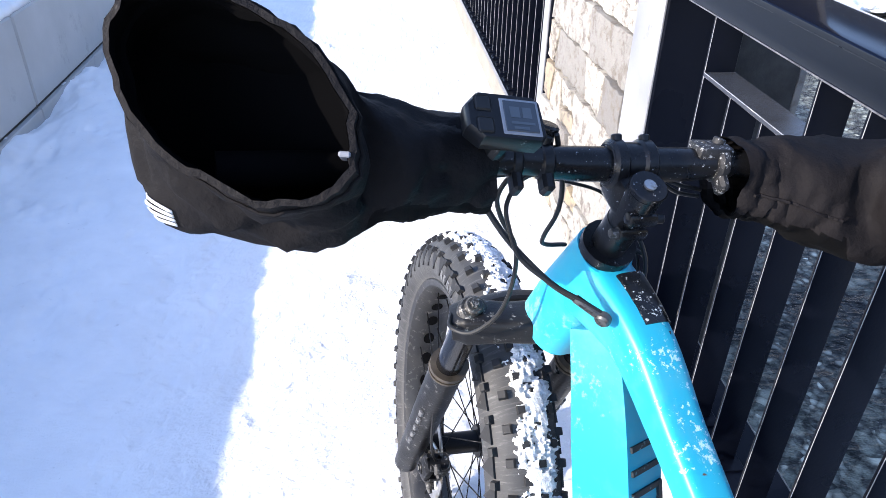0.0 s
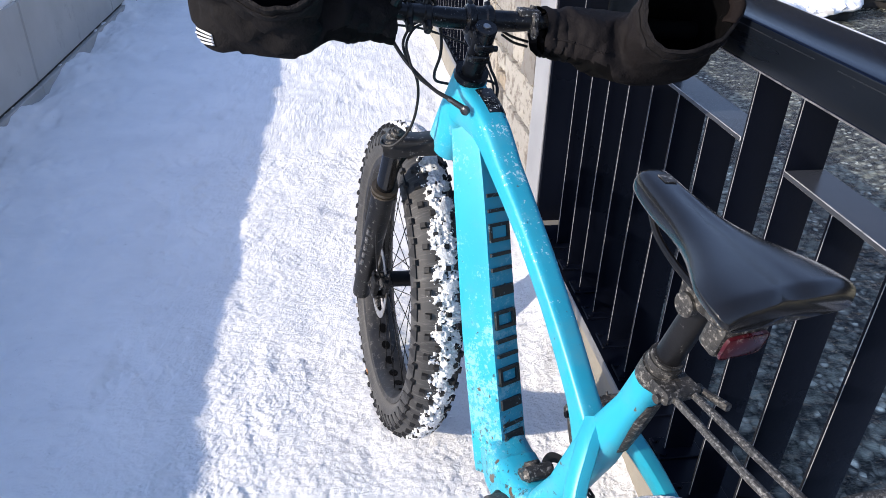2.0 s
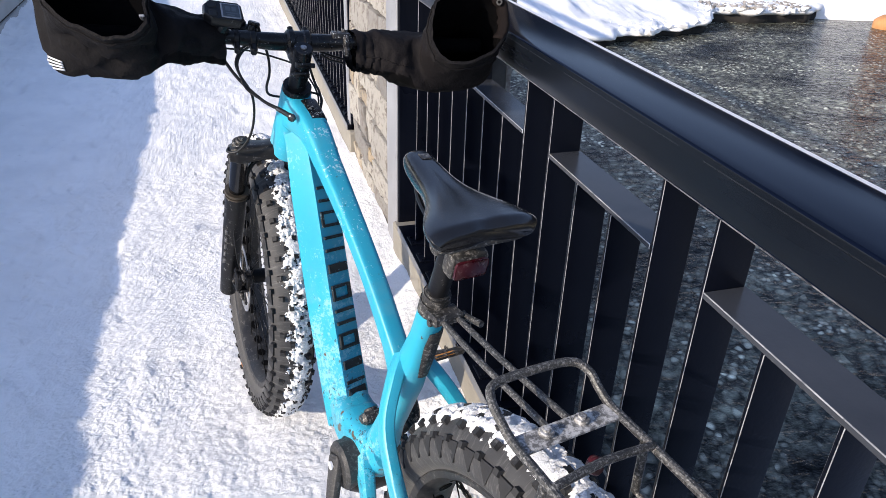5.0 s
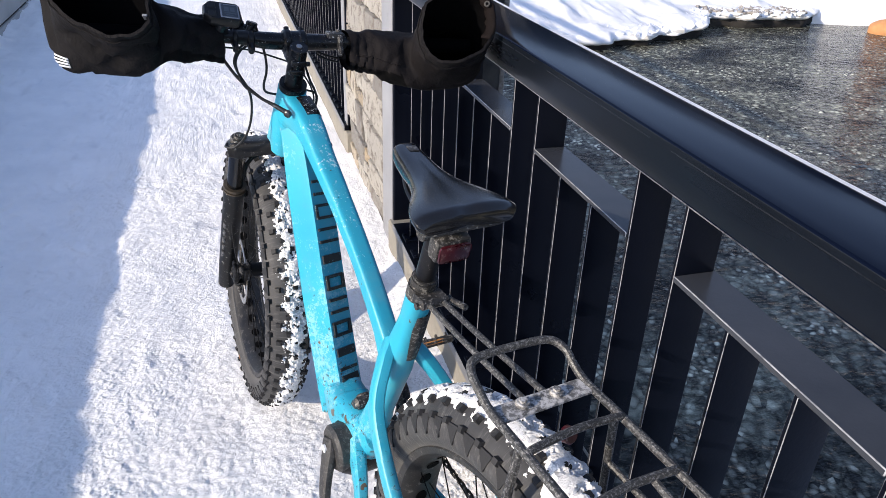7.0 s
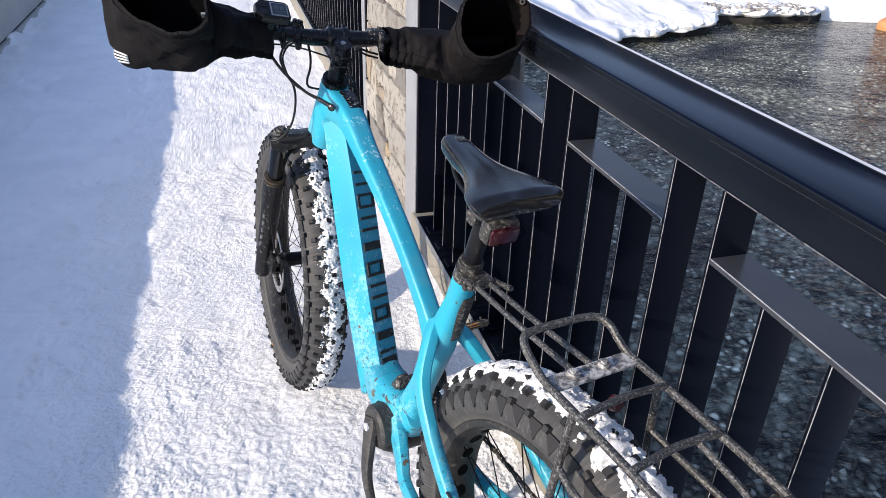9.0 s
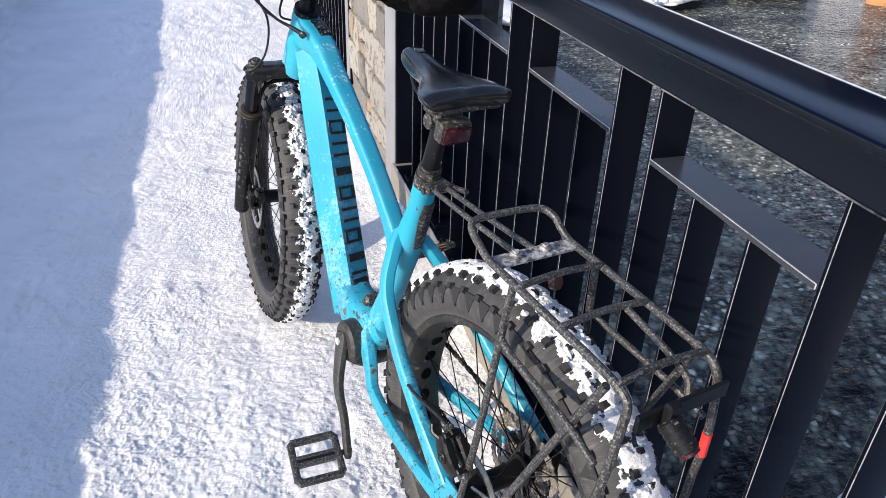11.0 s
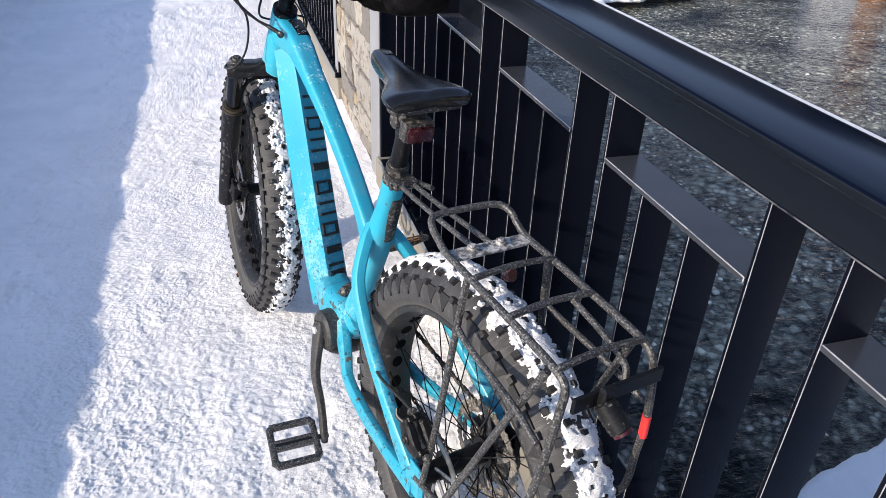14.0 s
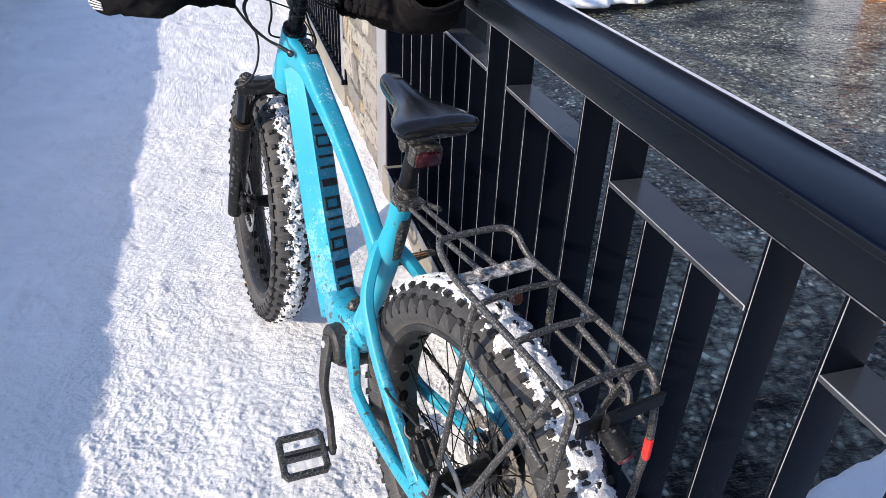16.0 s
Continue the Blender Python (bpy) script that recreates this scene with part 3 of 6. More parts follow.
BANK = [(0.45, -0.10), (0.42, 0.05), (0.22, 0.08), (0.05, 0.10), (-0.03, 0.13), (-0.02, 0.18), (0.05, 0.215), (0.13, 0.228), (0.22, 0.235), (0.32, 0.24), (0.44, 0.246), (0.57, 0.255), (0.72, 0.265), (0.9, 0.28), (1.1, 0.30), (1.3, 0.32), (1.55, 0.345), (1.85, 0.39), (2.2, 0.46), (2.8, 0.6), (4.0, 0.95), (7.0, 1.7), (14.0, 2.8), (60.0, 7.0)]
bm = bmesh.new()
rings = []
for j in range(900):
    x = 1.0 + j * 0.055
    e = bank_edge(x)
    ring = []
    for dy, dz in BANK:
        p = Vector((x, e + dy, RIVER + dz + bank_lift(x) * min(1.0, max(0.0, (dz - 0.05) * 16)) * math.exp(-max(0.0, dy) / 1.2)))
        soft = min(1.0, max(0.0, (dz - 0.05) * 5))
        lump = 0.05 * fbm(x * 1.6, p.y * 1.6, 2.0, 4) + 0.045 * max(0.0, fbm(x * 5.0, p.y * 5.0, 8.0, 3)) * math.exp(-max(0.0, dy) / 0.8) + 0.03 * fbm(x * 9.0, p.y * 9.0, 4.0, 3) * math.exp(-max(0.0, dy) / 0.5)
        brow = math.exp(-((dy - 0.2) / 0.35) ** 2)
        bite = 0.16 * noise.noise(Vector((x * 1.3 + 9, dz * 2.0, 1.0))) + 0.07 * noise.noise(Vector((x * 4.6, dz * 7.0, 5.0)))
        ring.append(p + Vector((0, bite * soft * math.exp(-max(0.0, dy) / 0.5), lump * soft * min(2.0, 1 + dy) + 0.05 * brow * soft * noise.noise(Vector((x * 2.3, 3.0, 1.0))))))
    rings.append(ring)
loft(bm, rings, cap=False)
bank = new("ground_bank", finish(bm, "ground_bank", M_SNOW))
tagged(bank, "snow-covered far river bank with an undercut edge", "river bank", kind="structure")
bm = bmesh.new()
rings = []
for j in range(260):
    x = 1.0 + j * 0.2
    e = bank_edge(x)
    rings.append([(x, e + 0.22, RIVER - 0.2), (x, e + 0.10 + 0.12 * fbm(x * 3, 0, 0, 3), RIVER + 0.05), (x, e + 0.15, RIVER + 0.15 + bank_lift(x)), (x, e + 0.5, RIVER + 0.18 + bank_lift(x))])
loft(bm, rings, cap=False)
tagged(new("bank_earth", finish(bm, "bank_earth", M_EARTH)), "dark wet earth under the snowy bank edge", "earth", kind="stuff")
def chunks(name, mat, label, category, count, x0, x1, deep, sizes, seed, low):
    """Broken lumps strewn along the brow of the bank."""
    pick = random.Random(seed)
    bm = bmesh.new()
    for i in range(count):
        x = pick.uniform(x0, x1)
        dy = pick.uniform(-0.02, deep)
        r = pick.uniform(*sizes) * (1 - 0.4 * dy / deep)
        at = Vector((x, bank_edge(x) + dy, RIVER + low + bank_lift(x) * math.exp(-max(0.0, dy) / 1.2) + 0.04 * dy))
        made = bmesh.ops.create_icosphere(bm, subdivisions=1, radius=1.0)["verts"]
        spin = Matrix.Rotation(pick.uniform(0, 6.28), 3, "Z")
        sx, sy, sz = pick.uniform(0.8, 1.5), pick.uniform(0.8, 1.2), pick.uniform(0.55, 0.9)
        for v in made:
            k = 1 + 0.8 * fbm(v.co.x * 1.4 + i, v.co.y * 1.4, v.co.z * 1.4, 3)
            v.co = at + spin @ Vector((v.co.x * sx, v.co.y * sy, v.co.z * sz)) * r * k
    tagged(new(name, finish(bm, name, mat, False)), label, category, kind="stuff")


chunks("ice_lumps", M_SNOW, "broken lumps of icy snow along the bank edge", "ice", 260, 7.2, 12.2, 0.7, (0.03, 0.11), 11, 0.19)
chunks("frozen_clods", M_CLOD, "brownish frozen gravel clods on the bank edge", "gravel", 210, 10.0, 12.2, 0.75, (0.02, 0.06), 12, 0.235)
bm = bmesh.new()
bmesh.ops.create_icosphere(bm, subdivisions=4, radius=0.3)
for v in bm.verts:
    v.co = Vector((v.co.x * 1.25, v.co.y, v.co.z * 0.8)) * (1 + 0.12 * fbm(*(v.co * 3), 3))
rock = new("boulder", finish(bm, "boulder", M_BOULDER))
rock.location = (13.75, 11.55, RIVER + 0.05)
tagged(rock, "orange-brown rounded boulder standing in the river", "boulder")

# rounded snow mound at the water's edge
bm = bmesh.new()
bmesh.ops.create_icosphere(bm, subdivisions=5, radius=1.0)
for v in bm.verts:
    v.co = Vector((v.co.x * 2.6, v.co.y * 1.9, v.co.z * 0.95)) * (1 + 0.05 * fbm(*(v.co * 1.3), 3))
mound = new("snow_mound", finish(bm, "snow_mound", M_SNOW))
mound.location = (14.6, 14.1, RIVER - 0.1)
tagged(mound, "smooth rounded snow mound at the water's edge", "snow mound", kind="stuff")

# unseen dark slope, added to dim the sky that the handrail mirrors
bm = bmesh.new()
rings = []
for j in range(90):
    az = radians(-75 + 165 * j / 89)
    d = Vector((math.cos(az), math.sin(az), 0))
    k = math.sin(math.pi * j / 89) ** 0.4
    rings.append([d * 130 + Vector((0, 0, 1.0)), d * 260 + Vector((0, 0, k * (44 + 7 * fbm(j * 0.15, 1, 0, 3)))), d * 420 + Vector((0, 0, k * (120 + 18 * fbm(j * 0.2, 3, 0, 4)))), d * 560 + Vector((0, 0, k * (186 + 28 * fbm(j * 0.2, 5, 0, 4))))])
loft(bm, rings, cap=False)
tagged(new("backdrop_dimmer", finish(bm, "backdrop_dimmer", M_SLOPE)), "unseen dark slope added to dim the mirrored sky", "mountain", kind="structure")

# ---- railings ----
STEP = 0.125
BAR_X0, BAR_X1 = 0.798, 0.862
RAIL_X0, RAIL_X1 = 0.765, 0.899
RAIL_LO, RAIL_HI = 0.995, 1.0595


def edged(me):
    """The sun's glint on the corners of the narrow front edges, painted pale."""
    me.materials.append(M_GLINT)
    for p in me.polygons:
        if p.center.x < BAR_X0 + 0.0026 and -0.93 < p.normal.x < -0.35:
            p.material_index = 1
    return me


def bar_body(bm, top):
    """A flat bar on edge whose narrow sides are rounded."""
    ring = []
    for x, s in ((BAR_X0, -1), (BAR_X1, 1)):
        for i in range(7):
            a = radians(-90 + 30 * i) if s > 0 else radians(90 + 30 * i)
            ring.append((x - s * 0.0022 + 0.0022 * math.cos(a), 0.0034 * math.copysign(abs(math.sin(a)) ** 0.6, math.sin(a))))
    loft(bm, [[(x, y, z) for x, y in ring] for z in (0.152, top)])


def railing(y_from, y_to, phase, label):
    r = thing("railing", label, "railing")
    # hollow section: tight front edge, slightly crowned top, wide rounded back
    prof = [(RAIL_X0 + 0.003, RAIL_LO), (RAIL_X0 + 0.0008, RAIL_LO + 0.0008), (RAIL_X0, RAIL_LO + 0.003)]
    prof += [(RAIL_X0, RAIL_LO + 0.022), (RAIL_X0, RAIL_LO + 0.044)]
    prof += [(RAIL_X0 + 0.004 - 0.004 * math.cos(radians(a)), RAIL_HI - 0.0055 + 0.004 * math.sin(radians(a))) for a in (0, 22, 45, 68, 90)]
    prof += [(RAIL_X0 + 0.004 + 0.108 * k / 8, RAIL_HI - 0.0015 + 0.0015 * math.sin(math.pi * k / 8)) for k in range(1, 8)]
    prof += [(RAIL_X1 - 0.020 + 0.020 * math.sin(radians(a)), RAIL_HI - 0.0215 + 0.020 * math.cos(radians(a))) for a in (0, 15, 30, 45, 60, 75, 90)]
    prof += [(RAIL_X1, RAIL_LO + 0.004), (RAIL_X1 - 0.004, RAIL_LO)]
    bm = bmesh.new()
    cuts = [y_from + (y_to - y_from) * k / 12 for k in range(13)]
    loft(bm, [[(x, y, z) for x, z in prof] for y in cuts])
    rail_ob = part("top_rail", bm, M_TOPRAIL, r, "wide anthracite handrail with rounded edges", edge=50.0)
    rail_ob.data.materials.append(M_RAILFRONT)
    # front faces take a greyer copy with less of the sky's blue
    for p in rail_ob.data.polygons:
        if p.normal.x < -0.97:
            p.material_index = 1
    # lip in a patchy pale grey that paints its bright glint
    bm = bmesh.new()
    box(bm, (RAIL_X0 + 0.004, y_from, RAIL_LO - 0.004), (RAIL_X0 + 0.012, y_to, RAIL_LO + 0.002), 0.0015, segs=2)
    part("drip_lip", bm, M_LIP_GLINT, r, "thin steel lip under the handrail, glint painted on")
    # raised strips that stand in for the light caught by a long scratch
    y = y_from
    while y < y_to - 0.3:
        run = 0.34 + 0.22 * noise.noise(Vector((y * 1.7, 2.0, 0.0)))
        bm = bmesh.new()
        box(bm, (RAIL_X0 - 0.0007, y, RAIL_HI - 0.0135), (RAIL_X0 + 0.001, min(y + run, y_to), RAIL_HI - 0.0123), 0.0003)
        part("scratch_glint", bm, M_SCRATCH_GLINT, r, "thin line for a scratch's glint along the handrail's face")
        y += run + 0.05
    bm = bmesh.new()
    box(bm, (0.763, y_from, 0.1245), (0.945, y_to - 0.08, 0.152), 0.0025)
    base = part("base_plate", bm, M_RAIL, r, "dark base plate with a paler front edge", smooth=False)
    # faces towards the path are a paler grey than the rest
    base.data.materials.append(M_BASE_FRONT)
    for p in base.data.polygons:
        if p.normal.x < -0.5:
            p.material_index = 1
    n0 = math.ceil((y_from + 0.03 - phase) / STEP)
    n1 = math.floor((y_to - 0.15 - phase) / STEP)
    bm = bmesh.new()
    bar_body(bm, RAIL_LO - 0.003)
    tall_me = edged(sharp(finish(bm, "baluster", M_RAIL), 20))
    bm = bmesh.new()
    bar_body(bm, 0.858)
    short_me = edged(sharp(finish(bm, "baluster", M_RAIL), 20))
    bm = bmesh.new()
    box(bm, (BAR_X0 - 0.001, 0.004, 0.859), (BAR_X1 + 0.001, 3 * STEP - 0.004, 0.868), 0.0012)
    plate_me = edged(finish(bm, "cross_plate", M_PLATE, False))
    bm = bmesh.new()
    box(bm, (BAR_X0 - 0.022, -0.030, 0.1515), (BAR_X1 + 0.012, 0.030, 0.1585), 0.0015)
    for y in (-0.020, 0.020):
        disc(bm, (BAR_X0 - 0.011, y, 0.1605), (0, 0, 1), 0.0065, 0.0035, 6)
    foot_me = finish(bm, "foot_plate", M_RAIL, False)
    for n in range(n0, n1 + 1):
        y = phase + n * STEP
        full = n % 4 in (0, 3)
        o = new("baluster", tall_me if full else short_me)
        o.parent = r
        o.location = (0, y, 0)
        f = new("foot_plate", foot_me)
        f.parent = r
        f.location = (0, y, 0)
        if n % 4 == 0 and n + 3 <= n1:
            p = new("cross_plate", plate_me)
            p.parent = r
            p.location = (0, y, 0)
    return r


def snow_rim(parent, y0, y1):
    bm = bmesh.new()
    rings = []
    for y in np.arange(y0, y1, 0.04):
        w = 0.006 + 0.003 * fbm(0, y * 3, 0, 3) + 0.010 * min(1.0, max(0.0, (1.3 - y) / 1.0))
        rings.append([(0.8995, y, RAIL_HI - 0.026), (0.8925 - w * 0.6, y, RAIL_HI - 0.0085), (0.8935 - w * 0.5, y, RAIL_HI - 0.0045), (0.9010, y, RAIL_HI - 0.006), (0.9060, y, RAIL_HI - 0.014)])
    loft(bm, rings)
    part("frost_rim", bm, M_SNOW, parent, "thin white frost along the outer edge")["kind"] = "stuff"


def end_post(parent, y0, y1, z0=-0.02):
    bm = bmesh.new()
    box(bm, (0.786, y0, z0), (0.945, y1, RAIL_HI + 0.02), 0.004)
    post = part("end_post", bm, M_RAIL, parent, "flat steel end post")
    bm = bmesh.new()
    box(bm, (0.780, y0 + 0.004, z0), (0.787, y1 - 0.002, RAIL_HI + 0.015), 0.002)
    part("facing_strip", bm, M_STRIP, post, "bare grey metal facing strip")
    return post


near = railing(-9.0, 1.60, -0.485, "black steel railing with flat bars and wide handrail")
end_post(near, 1.60, 1.772)
snow_rim(near, -9.0, 1.6)
far = railing(2.66, 20.0, 2.84, "black steel railing beyond the stone pillar")
end_post(far, 2.66, 2.74)

# stone pillar, its face laid stone by stone
pillar = thing("stone_pillar", "pale beige rubble stone pillar with recessed mortar joints", "pillar")
bm = bmesh.new()
box(bm, (0.806, 1.775, -0.3), (1.25, 2.655, 1.6), 0.004)
part("core", bm, M_JOINT, pillar, "dark mortar core")
for lo, hi in (((1.25, 1.775, -0.3), (1.27, 2.655, 1.6)), ((0.81, 2.655, -0.3), (1.27, 2.6585, 1.6)), ((0.80, 1.775, 1.6), (1.27, 2.6585, 1.63))):
    bm = bmesh.new()
    box(bm, lo, hi, 0.0015)
    part("facing_slab", bm, M_STONE, pillar)
rng = random.Random(5)


def stone(corners, x=0.79):
    """A flat split stone with a broken outline; corners are (y, z) in order."""
    c = sum((Vector((q[0], q[1])) for q in corners), Vector((0, 0))) / len(corners)
    ring = []
    for a, b in zip(corners, corners[1:] + corners[:1]):
        a, b = Vector(a), Vector(b)
        steps = max(2, int((b - a).length / 0.03))
        out = Vector(((b - a).y, -(b - a).x)).normalized()
        for k in range(steps):
            p = a.lerp(b, k / steps) + out * rng.uniform(-0.0065, 0.0045)
            ring.append(p + (c - p).normalized() * 0.0060)
    lift = rng.uniform(-0.006, 0.005)
    tip = rng.uniform(-0.05, 0.05), rng.uniform(-0.06, 0.06)
    bm = bmesh.new()
    rings = []
    for depth, k in ((0.030, 1.0), (0.004, 1.0), (-0.002, 0.97), (-0.004, 0.86), (-0.005, 0.45)):
        rings.append([(x + depth + lift * (depth < 0.02) + (0.0 if depth > 0.02 else (q.x - c.x) * tip[0] + (q.y - c.y) * tip[1] + rng.uniform(-0.003, 0.003)), c.x + (q.x - c.x) * k, c.y + (q.y - c.y) * k) for q in ring])
    loft(bm, rings)
    return part("stone", bm, M_STONE, pillar, edge=28.0)


# courses with slanting beds; some stones are split in two
beds = [-0.05]
while beds[-1] < 1.5:
    beds.append(beds[-1] + rng.uniform(0.075, 0.165))
slant = [(rng.uniform(-0.016, 0.016), rng.uniform(-0.016, 0.016)) for _ in beds]


def bed(i, y):
    f = (y - 1.775) / 0.88
    return beds[i] + slant[i][0] * (1 - f) + slant[i][1] * f


for i in range(len(beds) - 1):
    y, lean = 1.775, 0.0
    while y < 2.655:
        y1 = y + rng.uniform(0.12, 0.40)
        lean1 = rng.uniform(-0.030, 0.030)
        if 2.655 - y1 < 0.09:
            y1, lean1 = 2.655, 0.0
        lo0, lo1, hi0, hi1 = bed(i, y), bed(i, y1), bed(i + 1, y), bed(i + 1, y1)
        if hi0 - lo0 > 0.10 and rng.random() < 0.35:
            k0, k1 = rng.uniform(0.35, 0.65), rng.uniform(0.35, 0.65)
            m0, m1 = lo0 + (hi0 - lo0) * k0, lo1 + (hi1 - lo1) * k1
            stone([(y - lean, lo0), (y1 - lean1, lo1), (y1 + lean1 * (2 * k1 - 1), m1), (y + lean * (2 * k0 - 1), m0)])
            stone([(y + lean * (2 * k0 - 1), m0), (y1 + lean1 * (2 * k1 - 1), m1), (y1 + lean1, hi1), (y + lean, hi0)])
        else:
            stone([(y - lean, lo0), (y1 - lean1, lo1), (y1 + lean1, hi1), (y + lean, hi0)])
        y, lean = y1, lean1

from mathutils.bvhtree import BVHTree

# ---- the bicycle; local axes: x right, y forward from the rear axle, z up ----
HEAD, LEAN_R = radians(13.8), radians(2.4)
b_fwd = Vector((-math.sin(HEAD), math.cos(HEAD), 0))
b_lat = Vector((math.cos(HEAD), math.sin(HEAD), 0))
b_right = b_lat * math.cos(LEAN_R) - Vector((0, 0, 1)) * math.sin(LEAN_R)
b_up = b_right.cross(b_fwd)
BIKE = Matrix((b_right, b_fwd, b_up)).transposed().to_4x4()
BIKE.translation = (0.528, -0.2437, -0.0047)
bike = thing("bicycle", "cyan fat-tyre electric bicycle leaning on the black railing", "bicycle", BIKE)

# steering: turned a little to the right about the head axis
S0 = Vector((0, 0.94, 0.82))
S_AX = Vector((0, -0.446, 0.895)).normalized()
STEER = Matrix.Translation(S0) @ Matrix.Rotation(radians(-6.8), 4, S_AX) @ Matrix.Translation(-S0)
HUB_F = Vector((0, 1.184, 0.372))
HUB_R = Vector((0, 0, 0.370))


def moved(bm, m):
    bmesh.ops.transform(bm, matrix=m, verts=bm.verts)
    return bm


# frame
DT_SHAPE = [(-0.012, 0.0), (0.042, -0.020), (0.041, -0.074), (0.0, -0.088), (-0.041, -0.068)]
bm = bmesh.new()
sweep(bm, [(0, 0.815, 0.895), (0, 0.757, 0.790), (0, 0.669, 0.571), (0, 0.585, 0.388), (0, 0.566, 0.345)], [0.80, 0.95, 1.0, 1.0, 0.98], per=6, shape=DT_SHAPE)
down_tube = part("down_tube", bm, M_PAINT, bike, edge=15.0)
bm = bmesh.new()
sweep(bm, [(0, 0.885, 0.909), (0.004, 0.80, 0.896), (0.004, 0.72, 0.850), (0.004, 0.625, 0.793), (0.004, 0.52, 0.719), (0.001, 0.43, 0.648), (0, 0.385, 0.60)], [0.028, 0.0255, 0.0220, 0.0195, 0.0185, 0.0180, 0.020], [0.040, 0.0265, 0.0195, 0.0168, 0.0165, 0.019, 0.028], power=4.6, n=28, per=6)
top_tube = part("top_tube", bm, M_PAINT_FROST, bike, "cyan tube flecked with snow")
bm = bmesh.new()
a, b = S0 + S_AX * -0.012, S0 + S_AX * 0.146
sweep(bm, [a, a.lerp(b, 0.35), a.lerp(b, 0.7), b], [0.034, 0.031, 0.028, 0.0275], [0.042, 0.042, 0.036, 0.030], power=2.3, n=20)
head_tube = part("head_tube", bm, M_PAINT, bike)
bm = bmesh.new()
sweep(bm, [(0, 0.308, 0.788), (0, 0.333, 0.715), (0, 0.375, 0.61), (0, 0.425, 0.48), (0, 0.455, 0.40), (0, 0.47, 0.35)], [0.020, 0.020, 0.025, 0.022, 0.028, 0.034], [0.020, 0.020, 0.030, 0.024, 0.034, 0.04], power=2.6, n=18)
seat_tube = part("seat_tube", bm, M_PAINT, bike)
for s in (-1, 1):
    bm = bmesh.new()
    sweep(bm, [(s * 0.010, 0.378, 0.655), (s * 0.034, 0.356, 0.628), (s * 0.066, 0.315, 0.572), (s * 0.082, 0.235, 0.510), (s * 0.094, 0.12, 0.440), (s * 0.099, 0.02, 0.378)], [0.011, 0.012, 0.0115, 0.0115, 0.0115, 0.012], [0.018, 0.017, 0.015, 0.014, 0.014, 0.020], power=3.5, n=14)
    part("seat_stay", bm, M_PAINT, bike)
    bm = bmesh.new()
    sweep(bm, [(s * 0.030, 0.47, 0.36), (s * 0.052, 0.40, 0.325), (s * 0.066, 0.355, 0.305), (s * 0.078, 0.26, 0.305), (s * 0.092, 0.12, 0.325), (s * 0.099, 0.0, 0.345)], [0.016, 0.013, 0.011, 0.011, 0.011, 0.010], [0.030, 0.020, 0.015, 0.015, 0.014, 0.018], power=3.0, n=14)
    part("chain_stay", bm, M_PAINT, bike)
    bm = bmesh.new()
    box(bm, (s * 0.092, -0.028, 0.335), (s * 0.106, 0.03, 0.40), 0.006)
    part("dropout", bm, M_PAINT if s < 0 else M_BLACK, bike)

# motor and drive covers
bm = bmesh.new()
sweep(bm, [(-0.058, 0.50, 0.325), (-0.035, 0.50, 0.325), (0.035, 0.50, 0.325), (0.058, 0.50, 0.325)], [0.044, 0.056, 0.056, 0.044], power=2.4, n=24, side=(0, 1, 0), smooth=False)
motor = part("motor", bm, M_BLACK, bike, "black drive unit, dusty")
bm = bmesh.new()
sweep(bm, [(0, 0.615, 0.385), (0, 0.575, 0.362), (0, 0.52, 0.358), (0, 0.465, 0.372), (0, 0.435, 0.40)], [0.038, 0.043, 0.042, 0.038, 0.028], [0.028, 0.048, 0.052, 0.044, 0.03], power=3.5, n=20)
part("motor_shell", bm, M_PAINT, bike)
bm = bmesh.new()
box(bm, (-0.024, -0.032, -0.014), (0.030, 0.036, 0.010), 0.006, pose(0.006, 0.524, 0.404, -50))
disc(bm, pose(0.006, 0.524, 0.404, -50) @ Vector((0.004, -0.004, 0.012)), pose(0, 0, 0, -50) @ Vector((0, 0, 1)), 0.013, 0.005, 18, 0.002)
part("battery_lock", bm, M_MUD, bike, "muddy battery lock hatch")

# frame lettering as plain blocks along the shaded upper facet of the down tube
da, db = Vector((0, 0.765, 0.812)), Vector((0, 0.588, 0.395))
dt = (db - da).normalized()
dn = dt.cross(Vector((1, 0, 0))).normalized()
fx = (Vector((0.054, 0, 0)) - dn * 0.020).normalized()
fz = fx.cross(dt)
if fz.dot(dn) < 0:
    fz = -fz
W0, W1, H = -0.0235, 0.0225, 0.0155
T = 0.0058
BLOCKS = {
    "frame": ((W0, W1, -H, -H + T), (W0, W1, H - T, H), (W0, W0 + T, -H, H), (W1 - T, W1, -H, H)),
    "rails": ((W0, W1, -H, -H + T), (W0, W1, H - T, H)),
    "solid": ((W0, W1, -H * 0.55, H * 0.55),),
}
for i, kind in enumerate(("rails", "frame", "rails", "solid", "frame", "rails", "frame", "solid", "rails")):
    c = da.lerp(db, 0.075 + i * 0.108) + dn * -0.010 + Vector((0.0155, 0, 0))
    m = Matrix((fx, dt, fz)).transposed().to_4x4()
    m.translation = c
    bm = bmesh.new()
    for k, (x0, x1, y0, y1) in enumerate(BLOCKS[kind]):
        box(bm, (x0, y0, -0.004), (x1, y1, 0.0012 + 0.0002 * k), 0, m)
    part("lettering_block", bm, M_DECAL, down_tube, smooth=False)
bm = bmesh.new()
m = Matrix((fx, dt, fz)).transposed().to_4x4()
m.translation = da.lerp(db, 1.03) + dn * -0.010 + Vector((0.0155, 0, 0))
box(bm, (-0.022, -0.040, -0.004), (0.022, 0.012, 0.0018), 0.0008, m)
